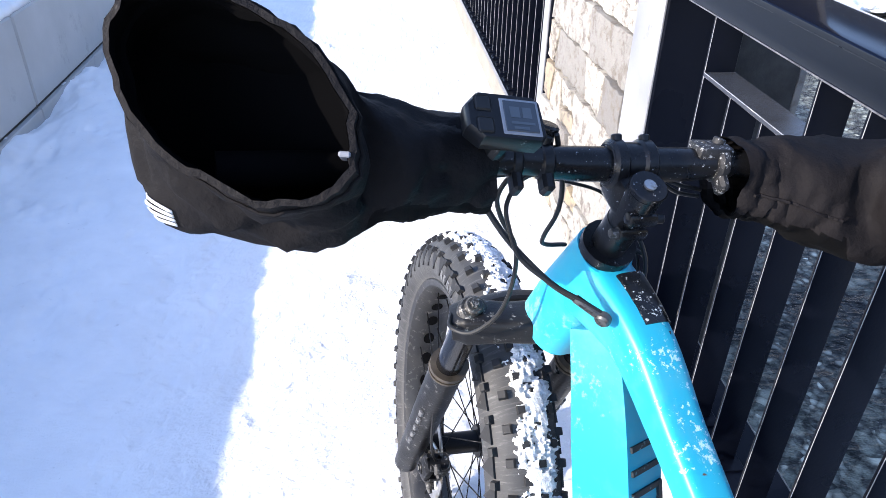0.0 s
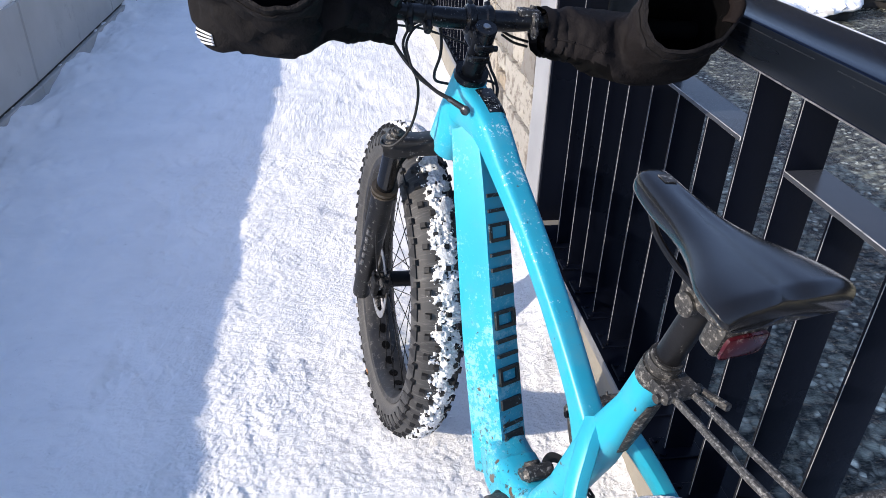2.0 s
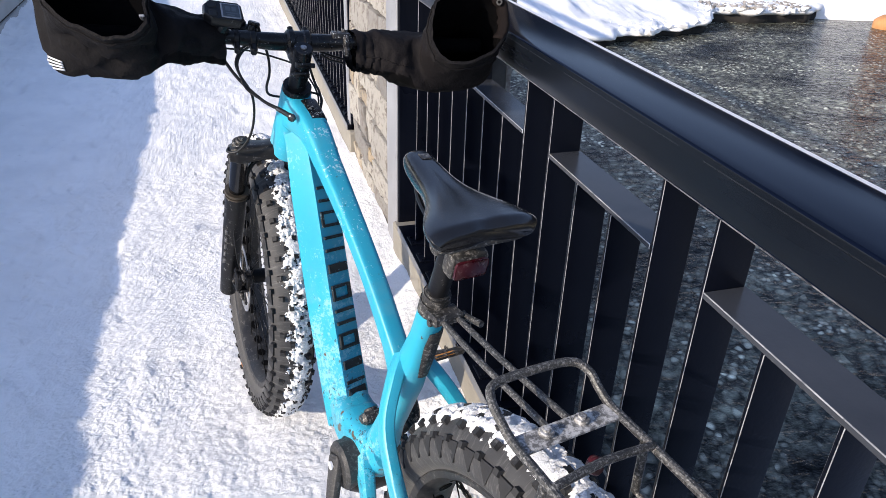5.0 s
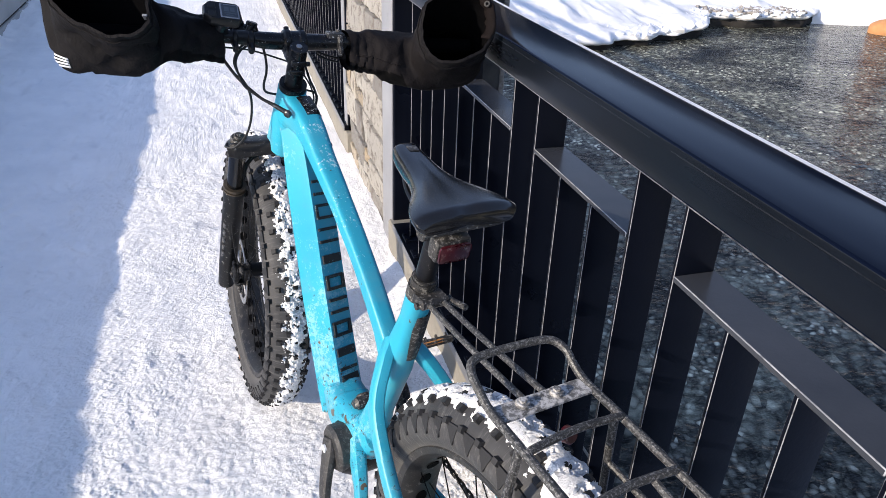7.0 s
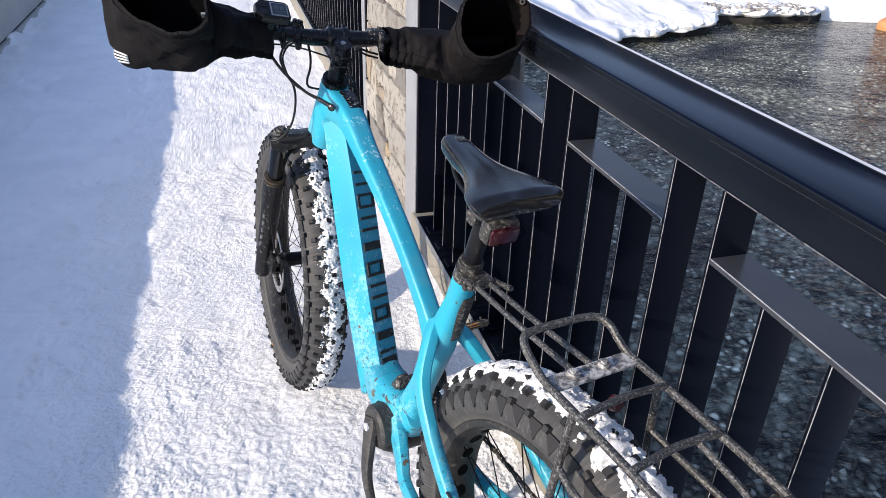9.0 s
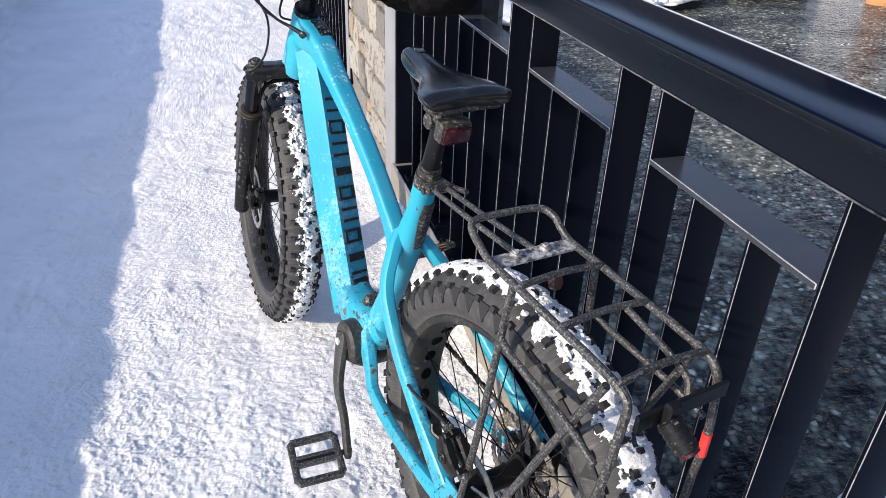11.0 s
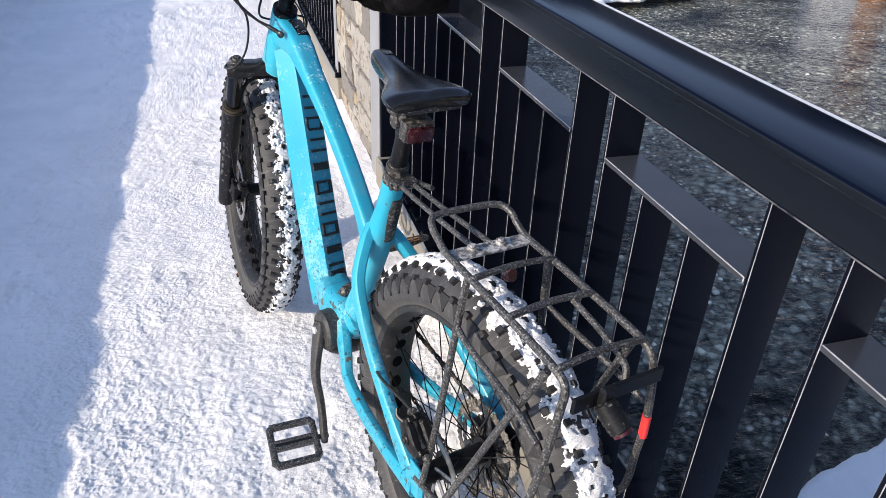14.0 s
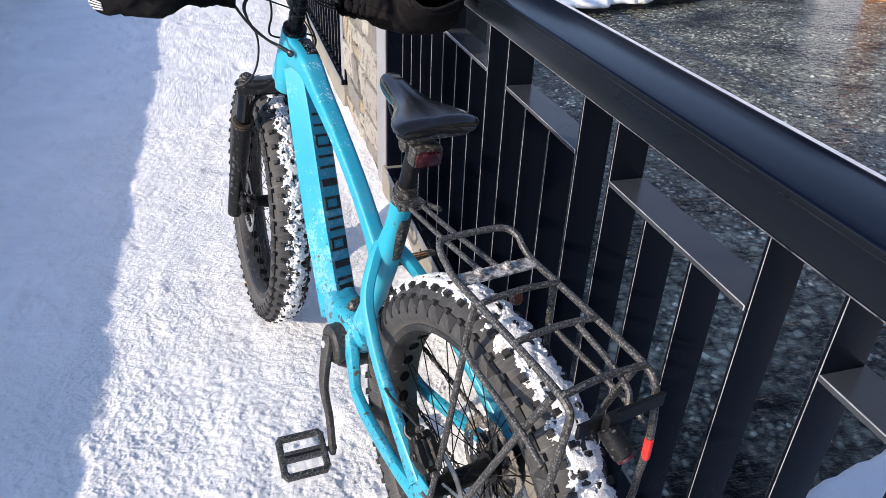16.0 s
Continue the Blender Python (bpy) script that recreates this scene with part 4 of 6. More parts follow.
part("decal_patch", bm, M_DECAL, down_tube, "scuffed dark decal patch")
# dark patch and small bars on the top tube behind the head tube
bm = bmesh.new()
sweep(bm, [(0.0115, 0.850, 0.9070), (0.0115, 0.822, 0.9020), (0.0115, 0.797, 0.8948)], [0.0195, 0.0192, 0.0186], [0.0352, 0.0310, 0.0275], power=4.6, n=28, per=5)
part("head_badge", bm, M_BADGE, top_tube, "black glossy patch with snow specks")
for i in range(4):
    bm = bmesh.new()
    m = Matrix.Translation((-0.010 + i * 0.0090, 0.776, 0.9092 + 0.0004 * i)) @ pose(0, 0, 0, 30, 0, -14)
    box(bm, (-0.0032, -0.0075, -0.004), (-0.0010, 0.0075, 0.0015), 0, m)
    box(bm, (-0.0030, 0.0040, -0.004), (0.0032, 0.0072, 0.0013), 0, m)
    part("lettering_block", bm, M_DECAL, top_tube, smooth=False)
# rear face protector on the seat tube
bm = bmesh.new()
sweep(bm, [(0.005, 0.3205, 0.745), (0.005, 0.339, 0.69), (0.005, 0.358, 0.645)], 0.0175, [0.0205, 0.022, 0.0255], power=2.6, n=18)
part("seat_tube_sticker", bm, M_MUD, seat_tube, "black scuffed protective strip")

# seat post, clamp, saddle
SP = Vector((0, 0.308, 0.788))
SPD = Vector((0, -0.30, 0.954)).normalized()
bm = bmesh.new()
rod(bm, SP - SPD * 0.04, SP + SPD * 0.135, 0.0155, 18)
seat_post = part("seat_post", bm, M_BLACK, bike, "black telescopic seat post")
bm = bmesh.new()
rod(bm, SP - SPD * 0.012, SP + SPD * 0.012, 0.0225, 20)
rod(bm, SP + SPD * 0.012, SP + SPD * 0.026, 0.0205, 20)
rod(bm, SP + SPD * 0.026, SP + SPD * 0.031, 0.0185, 20)
part("post_collar", bm, M_MUD, seat_post, "muddy seat clamp collar")
bm = bmesh.new()
box(bm, (-0.024, -0.045, -0.010), (0.026, -0.012, 0.006), 0.004, Matrix.Translation(SP))
rod(bm, SP + Vector((-0.028, -0.035, -0.004)), SP + Vector((0.032, -0.035, -0.004)), 0.0055)
rod(bm, SP + Vector((0.028, -0.035, -0.004)), SP + Vector((0.034, -0.075, 0.002)), 0.005)
part("clamp_bracket", bm, M_MUD, bike, "dirty clamp holding the rack stays")


SAD = Vector((-0.022, 0, 0.010))


def saddle_part():
    """Nose to tail: narrow nose, flared two-lobed rear with a centre channel."""
    stations = [(0.414, 0.006, 0.008), (0.410, 0.014, 0.014), (0.400, 0.0195, 0.022), (0.380, 0.0225, 0.027), (0.345, 0.0250, 0.029), (0.310, 0.0285, 0.024), (0.280, 0.0350, 0.021), (0.252, 0.0450, 0.020), (0.225, 0.0580, 0.020), (0.204, 0.0675, 0.019), (0.182, 0.0730, 0.018), (0.168, 0.0740, 0.017), (0.160, 0.0715, 0.015), (0.1555, 0.0650, 0.011)]
    pts = smooth_path(stations, 4)
    bm = bmesh.new()
    rings = []
    N = 56
    for st in pts:
        y, w, d = st
        rear = min(1.0, max(0.0, (0.25 - y) / 0.08))
        top = 0.978 + 0.0025 * math.cos((y - 0.16) * 25) - (0.010 * max(0.0, (y - 0.395) / 0.017) ** 2) - 0.008 * max(0.0, (0.170 - y) / 0.0145) ** 2
        ring = []
        for k in range(N):
            th = 2 * math.pi * k / N
            c, sn = math.cos(th), math.sin(th)
            x = math.copysign(abs(c) ** 0.8, c) * w
            u = abs(x) / max(w, 1e-4)
            groove = math.exp(-((x - 0.004) / (0.006 + 0.003 * rear)) ** 2) * min(1.0, max(0.0, (0.375 - y) / 0.04))
            if sn >= 0:
                zz = top - 0.003 * u ** 2 - 0.008 * u ** 6 - (0.0012 + 0.0022 * rear) * groove
            else:
                zz = top - 0.012 - d * abs(sn) ** 0.6 * (0.45 + 0.55 * abs(c))
            yy = y + rear * 0.005 * math.exp(-(x / 0.014) ** 2) * min(1.0, max(0.0, (0.2 - y) / 0.04))
            ring.append(SAD + Vector((x + 0.034 * (y - 0.16) / 0.25, yy + 0.004, zz)))
        rings.append(ring)
    loft(bm, rings)
    return bm


saddle = part("saddle", saddle_part(), M_SADDLE, bike, "smooth black saddle with a centre channel", edge=75.0)
bm = bmesh.new()
sweep(bm, [SAD + Vector(p) for p in ((-0.056, 0.192, 0.950), (-0.057, 0.180, 0.950), (-0.050, 0.170, 0.950), (0.0, 0.168, 0.951), (0.050, 0.170, 0.950), (0.060, 0.180, 0.950), (0.060, 0.200, 0.950))], 0.0050, 0.004, n=10, side=(0, 0, 1))
part("saddle_base", bm, M_MUD, saddle, "muddy lower shell of the saddle")
bm = bmesh.new()
box(bm, (-0.007, -0.009, 0), (0.007, 0.009, 0.0010), 0, Matrix.Translation(SAD) @ pose(0.033, 0.378, 0.9796, 3, 0, -8))
part("saddle_patch", bm, M_MUD, saddle, "small grey printed patch")
for s in (-1, 1):
    bm = bmesh.new()
    sweep(bm, [SAD + Vector((p[0] + 0.034 * (p[1] - 0.16) / 0.25, p[1], p[2])) for p in ((s * 0.010, 0.38, 0.948), (s * 0.018, 0.34, 0.932), (s * 0.022, 0.28, 0.925), (s * 0.024, 0.22, 0.928), (s * 0.030, 0.18, 0.95))], 0.0038, n=8)
    part("saddle_rail", bm, M_BLACK, saddle)
bm = bmesh.new()
box(bm, (-0.024, -0.022, -0.012), (0.024, 0.022, 0.014), 0.005, Matrix.Translation(SP + SPD * 0.135))
disc(bm, SP + SPD * 0.125 + Vector((-0.024, 0, 0)), (1, 0, 0), 0.013, 0.006, 16, 0.002)
part("saddle_clamp", bm, M_MUD, saddle)
m = Matrix.Translation((-0.014, 0.214, 0.908)) @ pose(0, 0, 0, 12)
bm = bmesh.new()
box(bm, (-0.027, -0.010, -0.017), (0.027, 0.016, 0.019), 0.006, m, 2)
tl = part("saddle_light", bm, M_MUD, bike, "dusty tail light under the saddle")
bm = bmesh.new()
box(bm, (-0.024, -0.0155, -0.014), (0.024, -0.009, 0.014), 0.005, m, 2)
part("red_lens", bm, M_RED, tl, "dull dark red lens")


# wheels
def tyre_profile():
    """Radius and offset of the tyre's cross-section, bead to bead."""
    out = []
    for i in range(19):
        th = radians(-128 + i * 256 / 18)
        w = 0.0515
        rr = 0.318 + 0.046 * math.cos(th)
        out.append((rr if abs(th) < 1.9 else rr + 0.002, w * math.sin(th)))
    inner = [(r - 0.004, a * 0.9) for r, a in out[::-1]]
    return out + inner


def knob(bm, c, tang, nrm, side, l, w, h):
    base = [c + tang * (sx * l * 0.62) + side * (sy * w * 0.62) - nrm * 0.003 for sx, sy in ((-1, -1), (1, -1), (1, 1), (-1, 1))]
    top = [c + tang * (sx * l * 0.46) + side * (sy * w * 0.46) + nrm * h for sx, sy in ((-1, -1), (1, -1), (1, 1), (-1, 1))]
    vb = [bm.verts.new(p) for p in base]
    vt = [bm.verts.new(p) for p in top]
    bm.faces.new(vt)
    for i in range(4):
        j = (i + 1) % 4
        bm.faces.new((vb[i], vb[j], vt[j], vt[i]))


def wheel(name, hub, m, hub_w, spoke_w, label, snow_seed, crumbly, snow_dir):
    bm = moved(disc(bmesh.new(), hub, (1, 0, 0), 0.019, hub_w, 20), m)
    w = part(name, bm, M_BLACK, bike, label)
    bm = moved(revolve(bmesh.new(), tyre_profile(), hub, (1, 0, 0), 96), m)
    tyre = part("tyre", bm, M_SIDEWALL_FRONT if hub.y > 0.5 else M_SIDEWALL_REAR, w, "wide black rubber tyre, dusty sidewall")
    # rim
    prof = [(0.288, -0.041), (0.292, -0.036), (0.283, -0.032), (0.276, -0.02), (0.274, 0.0), (0.276, 0.02), (0.283, 0.032), (0.292, 0.036), (0.288, 0.041), (0.277, 0.038), (0.268, 0.022), (0.266, 0.0), (0.268, -0.022), (0.277, -0.038)]
    bm = moved(revolve(bmesh.new(), prof, hub, (1, 0, 0), 72), m)
    rim = part("rim", bm, M_RIM, w)
    # cut-outs of the rim as recessed dark ovals
    bm = bmesh.new()
    for i in range(32):
        th = 2 * math.pi * (i + 0.5) / 32
        e = Vector((0, math.cos(th), math.sin(th)))
        t = Vector((0, -math.sin(th), math.cos(th)))
        ring1 = [hub + e * 0.2655 + t * (0.014 * math.cos(a)) + Vector((0.011 * math.sin(a), 0, 0)) for a in np.linspace(0, 2 * math.pi, 12, endpoint=False)]
        ring2 = [p - e * 0.0012 for p in ring1]
        loft(bm, [ring1, ring2])
    part("rim_cutout", moved(bm, m), M_UNDER, w, "dark cut-outs in the rim")["kind"] = "stuff"
    # spokes
    sp = bmesh.new()
    rod(sp, (0, 0, 0), (0, 0, 1), 0.0011, 6)
    sme = finish(sp, "spoke", M_BLACK)
    for i in range(32):
        side = 1 if i % 2 else -1
        th = 2 * math.pi * i / 32
        ph = th + (0.55 if (i // 2) % 2 else -0.55)
        p0 = hub + Vector((side * spoke_w, 0.026 * math.cos(ph), 0.026 * math.sin(ph)))
        p1 = hub + Vector((side * 0.014, 0.268 * math.cos(th), 0.268 * math.sin(th)))
        p0, p1 = m @ p0, m @ p1
        d = p1 - p0
        o = new("spoke", sme)
        o.parent = w
        o.matrix_basis = Matrix.Translation(p0) @ d.to_track_quat("Z", "Y").to_matrix().to_4x4() @ Matrix.Diagonal((1, 1, d.length, 1))
    for s in (-1, 1):
        bm = moved(disc(bmesh.new(), hub + Vector((s * spoke_w, 0, 0)), (1, 0, 0), 0.029, 0.003, 20), m)
        part("hub_flange", bm, M_BLACK, w)
    # tread knobs
    rng = random.Random(snow_seed)
    bm = bmesh.new()
    N = 52
    for i in range(N):
        for row, (ang, l, kw, off) in enumerate(((10, 0.010, 0.011, 0.0), (-10, 0.010, 0.011, 0.5), (33, 0.011, 0.012, 0.5), (-33, 0.011, 0.012, 0.0), (60, 0.011, 0.010, 0.15), (-60, 0.011, 0.010, 0.65), (76, 0.0075, 0.020, 0.5), (-76, 0.0075, 0.020, 0.0))):
            th = 2 * math.pi * (i + off + rng.uniform(-0.04, 0.04)) / N
            a = radians(ang)
            e = Vector((0, math.cos(th), math.sin(th)))
            t = Vector((0, -math.sin(th), math.cos(th)))
            nrm = e * math.cos(a) + Vector((1, 0, 0)) * math.sin(a)
            sd = nrm.cross(t)
            c = hub + e * (0.318 + 0.046 * math.cos(a)) + Vector((0.0515 * math.sin(a), 0, 0))
            if abs(ang) > 70:
                # saw-tooth side lug: wide at the shoulder, pointed towards the rim
                sgn = 1 if ang > 0 else -1
                tri = []
                for deg, along in ((60, -0.017), (60, 0.017), (97, 0.004)):
                    q = radians(sgn * deg)
                    tri.append((hub + e * (0.318 + 0.046 * math.cos(q)) + Vector((0.0515 * math.sin(q), 0, 0)) + t * along, e * math.cos(q) + Vector((1, 0, 0)) * math.sin(q)))
                lo3 = [bm.verts.new(p - nn * 0.002) for p, nn in tri]
                hi3 = [bm.verts.new(p.lerp(c, 0.06) + nn * 0.0032) for p, nn in tri]
                bm.faces.new(hi3)
                for i3 in range(3):
                    j3 = (i3 + 1) % 3
                    bm.faces.new((lo3[i3], lo3[j3], hi3[j3], hi3[i3]))
                continue
            knob(bm, c, t, nrm, sd, l * (0.95 if abs(ang) < 70 else 1.6), kw * 0.9, 0.0075 if abs(ang) < 70 else 0.0035)
    kn = part("tread", moved(bm, m), M_TYRE, w, "square rubber tread knobs", smooth=False)
    kn["kind"] = "stuff"
    # snow pressed between the knobs: a crust that sinks under the rubber where it thins out
    bm = bmesh.new()
    nu, nv = 1000, 41
    vs = {}
    for iu in range(nu):
        th = 2 * math.pi * iu / nu
        e = Vector((0, math.cos(th), math.sin(th)))
        for iv in range(nv):
            a = radians(-66 + 132 * iv / (nv - 1))
            x = 0.0515 * math.sin(a)
            base = hub + e * (0.318 + 0.046 * math.cos(a)) + Vector((x, 0, 0))
            nrm = e * math.cos(a) + Vector((1, 0, 0)) * math.sin(a)
            f = (1.0 - 0.2 * crumbly) * fbm(th * 14, x * 43, snow_seed, 5) + (0.32 + 0.28 * crumbly) * fbm(th * 60, x * 180, snow_seed + 5, 4) + snow_dir(th, math.degrees(a)) - 0.28
            h = 0.0150 * min(0.56, f) + 0.0012 * fbm(th * 90, x * 260, 3, 3)
            if iv in (0, nv - 1):
                h = -0.003
            vs[iu, iv] = (base + nrm * max(-0.003, h), h > -0.0022)
    made = {}
    for iu in range(nu):
        for iv in range(nv - 1):
            keys = [(iu, iv), ((iu + 1) % nu, iv), ((iu + 1) % nu, iv + 1), (iu, iv + 1)]
            if any(vs[k][1] for k in keys):
                for k in keys:
                    if k not in made:
                        made[k] = bm.verts.new(vs[k][0])
                bm.faces.new([made[k] for k in keys])
    sn = part("tyre_snow", moved(bm, m), M_SNOW, w, "clumps of snow stuck in the tread")
    sn["kind"] = "stuff"
    return w


front_wheel = wheel("front_wheel", HUB_F, STEER, 0.066, 0.034, "front wheel with a wide studded snow tyre", 3, 1.0,
                    lambda th, a: 0.68 - (abs(a - 12) / 40) ** 2 + (0.10 if math.sin(th) > 0.3 else 0.0))
rear_wheel = wheel("rear_wheel", HUB_R, Matrix.Identity(4), 0.090, 0.040, "rear wheel with snow packed on the tyre", 8, 0.1,
                   lambda th, a: 0.86 - (abs(a - 9) / 50) ** 2)

# worn pale and orange marking bars on the front sidewall
for deg0, deg1, mat, w, name in ((277, 280, M_ORANGE, 0.010, "orange"), (272, 275, M_MARK, 0.012, "pale"), (268, 271, M_MARK, 0.012, "pale"), (264, 267, M_MARK, 0.012, "pale"), (78, 80, M_MARK, 0.014, "pale"), (81.5, 83.5, M_MARK, 0.014, "pale"), (85, 87, M_MARK, 0.014, "pale"), (88.5, 90.5, M_MARK, 0.014, "pale")):
    bm = bmesh.new()
    rings = []
    for k in range(6):
        th = radians(deg0 + (deg1 - deg0) * k / 5)
        e = Vector((0, math.cos(th), math.sin(th)))
        ring = []
        for j, (r, lift) in enumerate(((0.318 - w / 2, 0.0), (0.318, 0.0), (0.318 + w / 2, 0.0), (0.318 + w / 2, 0.002), (0.318, 0.002), (0.318 - w / 2, 0.002))):
            side = 0.0515 * math.sqrt(max(0.0, 1 - ((r - 0.318) / 0.046) ** 2))
            ring.append(HUB_F + e * r + Vector((-side - 0.0008 + lift, 0, 0)))
        rings.append(ring)
    loft(bm, rings)
    part("sidewall_mark", moved(bm, STEER), mat, front_wheel, name + " worn marking on the sidewall")

# brake discs, calipers, drive train
for hub, m, x, w in ((HUB_F, STEER, -0.052, front_wheel), (HUB_R, Matrix.Identity(4), -0.066, rear_wheel)):
    bm = bmesh.new()
    revolve(bm, [(0.090, -0.001), (0.090, 0.001), (0.074, 0.001), (0.074, -0.001)], hub + Vector((x, 0, 0)), (1, 0, 0), 48)
    for i in range(6):
        th = i * math.pi / 3
        e, e2 = Vector((0, math.cos(th), math.sin(th))), Vector((0, math.cos(th + 0.5), math.sin(th + 0.5)))
        arm = rod(bmesh.new(), hub + Vector((x, 0, 0)) + e * 0.02, hub + Vector((x, 0, 0)) + e2 * 0.076, 0.003, 6)
        part("disc_arm", moved(arm, m), M_STEEL, w)
    part("brake_disc", moved(bm, m), M_STEEL, w, "steel brake disc")


def caliper(c, m, rot):
    mm = Matrix.Translation(c) @ pose(0, 0, 0, rot)
    bm = bmesh.new()
    for x in (-0.011, 0.011):
        sweep(bm, [mm @ Vector((x, 0.002, -0.032)), mm @ Vector((x * 1.15, 0.006, -0.016)), mm @ Vector((x * 1.2, 0.007, 0.004)), mm @ Vector((x * 1.1, 0.004, 0.022)), mm @ Vector((x, 0.0, 0.032))], [0.006, 0.009, 0.010, 0.009, 0.006], [0.010, 0.016, 0.018, 0.015, 0.009], power=3.2, n=12, side=mm.to_3x3() @ Vector((1, 0, 0)))
    for z in (-0.028, 0.027):
        box(bm, (-0.014, -0.010, z - 0.005), (0.014, 0.008, z + 0.005), 0.002, mm)
    cal = part("brake_caliper", moved(bm, m), M_FORK, bike, "black disc brake caliper, dusty")
    for x in (-0.021, 0.021):
        bm = bmesh.new()
        disc(bm, mm @ Vector((x, 0.006, 0.0)), mm.to_3x3() @ Vector((1, 0, 0)), 0.0105, 0.004, 18, 0.0015)
        disc(bm, mm @ Vector((x * 1.15, 0.006, 0.0)), mm.to_3x3() @ Vector((1, 0, 0)), 0.0062, 0.003, 6, 0.001)
        part("piston_cap", moved(bm, m), M_BLACK, cal)
    bm = bmesh.new()
    for k in range(5):
        box(bm, (-0.0075, 0.014, -0.014 + k * 0.0062), (0.0075, 0.029, -0.0118 + k * 0.0062), 0.0004, mm)
    part("cooling_fins", moved(bm, m), M_MUD, cal, "grimy cooling fins of the brake pads")
    for k in (-0.038, 0.038):
        bm = bmesh.new()
        disc(bm, mm @ Vector((-0.004, -0.012, k)), mm.to_3x3() @ Vector((0, 1, 0)), 0.0060, 0.008, 12, 0.001)
        disc(bm, mm @ Vector((-0.004, -0.022, k)), mm.to_3x3() @ Vector((0, 1, 0)), 0.0040, 0.004, 6)
        part("mount_bolt", moved(bm, m), M_MUD, cal)
    bm = bmesh.new()
    sweep(bm, [mm @ Vector((-0.014, 0.004, 0.026)), mm @ Vector((-0.020, 0.010, 0.040)), mm @ Vector((-0.018, 0.008, 0.052))], [0.0055, 0.0045, 0.0035], n=10)
    part("hose_banjo", moved(bm, m), M_BLACK, cal)
    return cal


caliper((-0.066, 1.10, 0.405), STEER, 25)
caliper((-0.106, -0.012, 0.485), Matrix.Identity(4), -50)
# cassette, chain, derailleur on the right
bm = bmesh.new()
for i in range(9):
    r = 0.062 - i * 0.005
    c = HUB_R + Vector((0.052 + i * 0.0042, 0, 0))
    teeth = 34 - i * 2
    pts = []
    for k in range(teeth * 2):
        th = 2 * math.pi * k / (teeth * 2)
        rr = r + (0.003 if k % 2 else -0.001)
        pts.append(c + Vector((0, rr * math.cos(th), rr * math.sin(th))))
    loft(bm, [pts, [p + Vector((0.0018, 0, 0)) for p in pts]])
cassette = part("cassette", bm, M_MUD, rear_wheel, "muddy rear sprockets", smooth=False)
for x, r, teeth in ((0.0445, 0.096, 46), (0.0480, 0.083, 40)):
    c = HUB_R + Vector((x, 0, 0))
    bm = bmesh.new()
    outer, inner = [], []
    for k in range(teeth * 4):
        th = 2 * math.pi * k / (teeth * 4)
        e = Vector((0, math.cos(th), math.sin(th)))
        outer.append(c + e * (r + (-0.0020, 0.0004, 0.0026, 0.0004)[k % 4]))
        inner.append(c + e * (r * 0.86 + 0.0022 * math.sin(th * 12)))
    back = Vector((0.0017, 0, 0))
    loft(bm, [outer, [p + back for p in outer], [p + back for p in inner], inner], cap=False, closed=True)
    for k in range(6):
        th = k * math.pi / 3 + r * 4
        e = Vector((0, math.cos(th), math.sin(th)))
        e2 = Vector((0, math.cos(th + 0.32), math.sin(th + 0.32)))
        sweep(bm, [c + e2 * r * 0.42, c + (e + e2) * r * 0.34, c + e * r * 0.88], [0.0016, 0.0016, 0.0016], [0.008, 0.0055, 0.009], n=8)
    part("sprocket", bm, M_COG, cassette, "large tan-grey sprocket caked with grit", smooth=False)
BB = Vector((0, 0.49, 0.350))
bm = bmesh.new()
revolve(bm, [(0.080, -0.0015), (0.083, 0.0), (0.080, 0.0015), (0.066, 0.0015), (0.066, -0.0015)], BB + Vector((0.058, 0, 0)), (1, 0, 0), 48)
part("chainring", bm, M_BLACK, bike)


def chain_run(p0, p1, name="chain"):
    bm = bmesh.new()
    n = int((p1 - p0).length / 0.0127)
    d = (p1 - p0).normalized()
    for i in range(n):
        c = p0 + d * (i + 0.5) * 0.0127
        off = 0.003 if i % 2 else 0.0015
        for s in (-1, 1):
            sweep(bm, [c - d * 0.008 + Vector((s * off, 0, 0)), c + d * 0.008 + Vector((s * off, 0, 0))], 0.0008, 0.0042, n=6, smooth=False)
    return part(name, bm, M_MUD, bike, "dirty chain run", smooth=False)


chain_run(BB + Vector((0.058, -0.01, 0.082)), HUB_R + Vector((0.062, 0.01, 0.052)))
chain_run(BB + Vector((0.058, -0.01, -0.082)), HUB_R + Vector((0.062, 0.04, -0.14)))
bm = bmesh.new()
sweep(bm, [HUB_R + Vector((0.105, -0.005, -0.02)), HUB_R + Vector((0.11, 0.0, -0.07)), HUB_R + Vector((0.075, 0.03, -0.11)), HUB_R + Vector((0.068, 0.045, -0.17))], [0.012, 0.016, 0.012, 0.008], n=10)
part("derailleur", bm, M_MUD, bike)

# cranks and pedals
CE = Vector((-0.108, 0.392, 0.122))


def crank_bm(p0, p1, out):
    bm = bmesh.new()
    mid = p0.lerp(p1, 0.38) + Vector((out * 0.014, 0, 0))
    sweep(bm, [p0 + (p0 - p1).normalized() * 0.018, p0, mid, p0.lerp(p1, 0.7) + Vector((out * 0.004, 0, 0)), p1, p1 + (p1 - p0).normalized() * 0.014], [0.008, 0.011, 0.009, 0.008, 0.008, 0.006], [0.019, 0.026, 0.016, 0.012, 0.012, 0.009], power=3.0, n=14)
    return bm


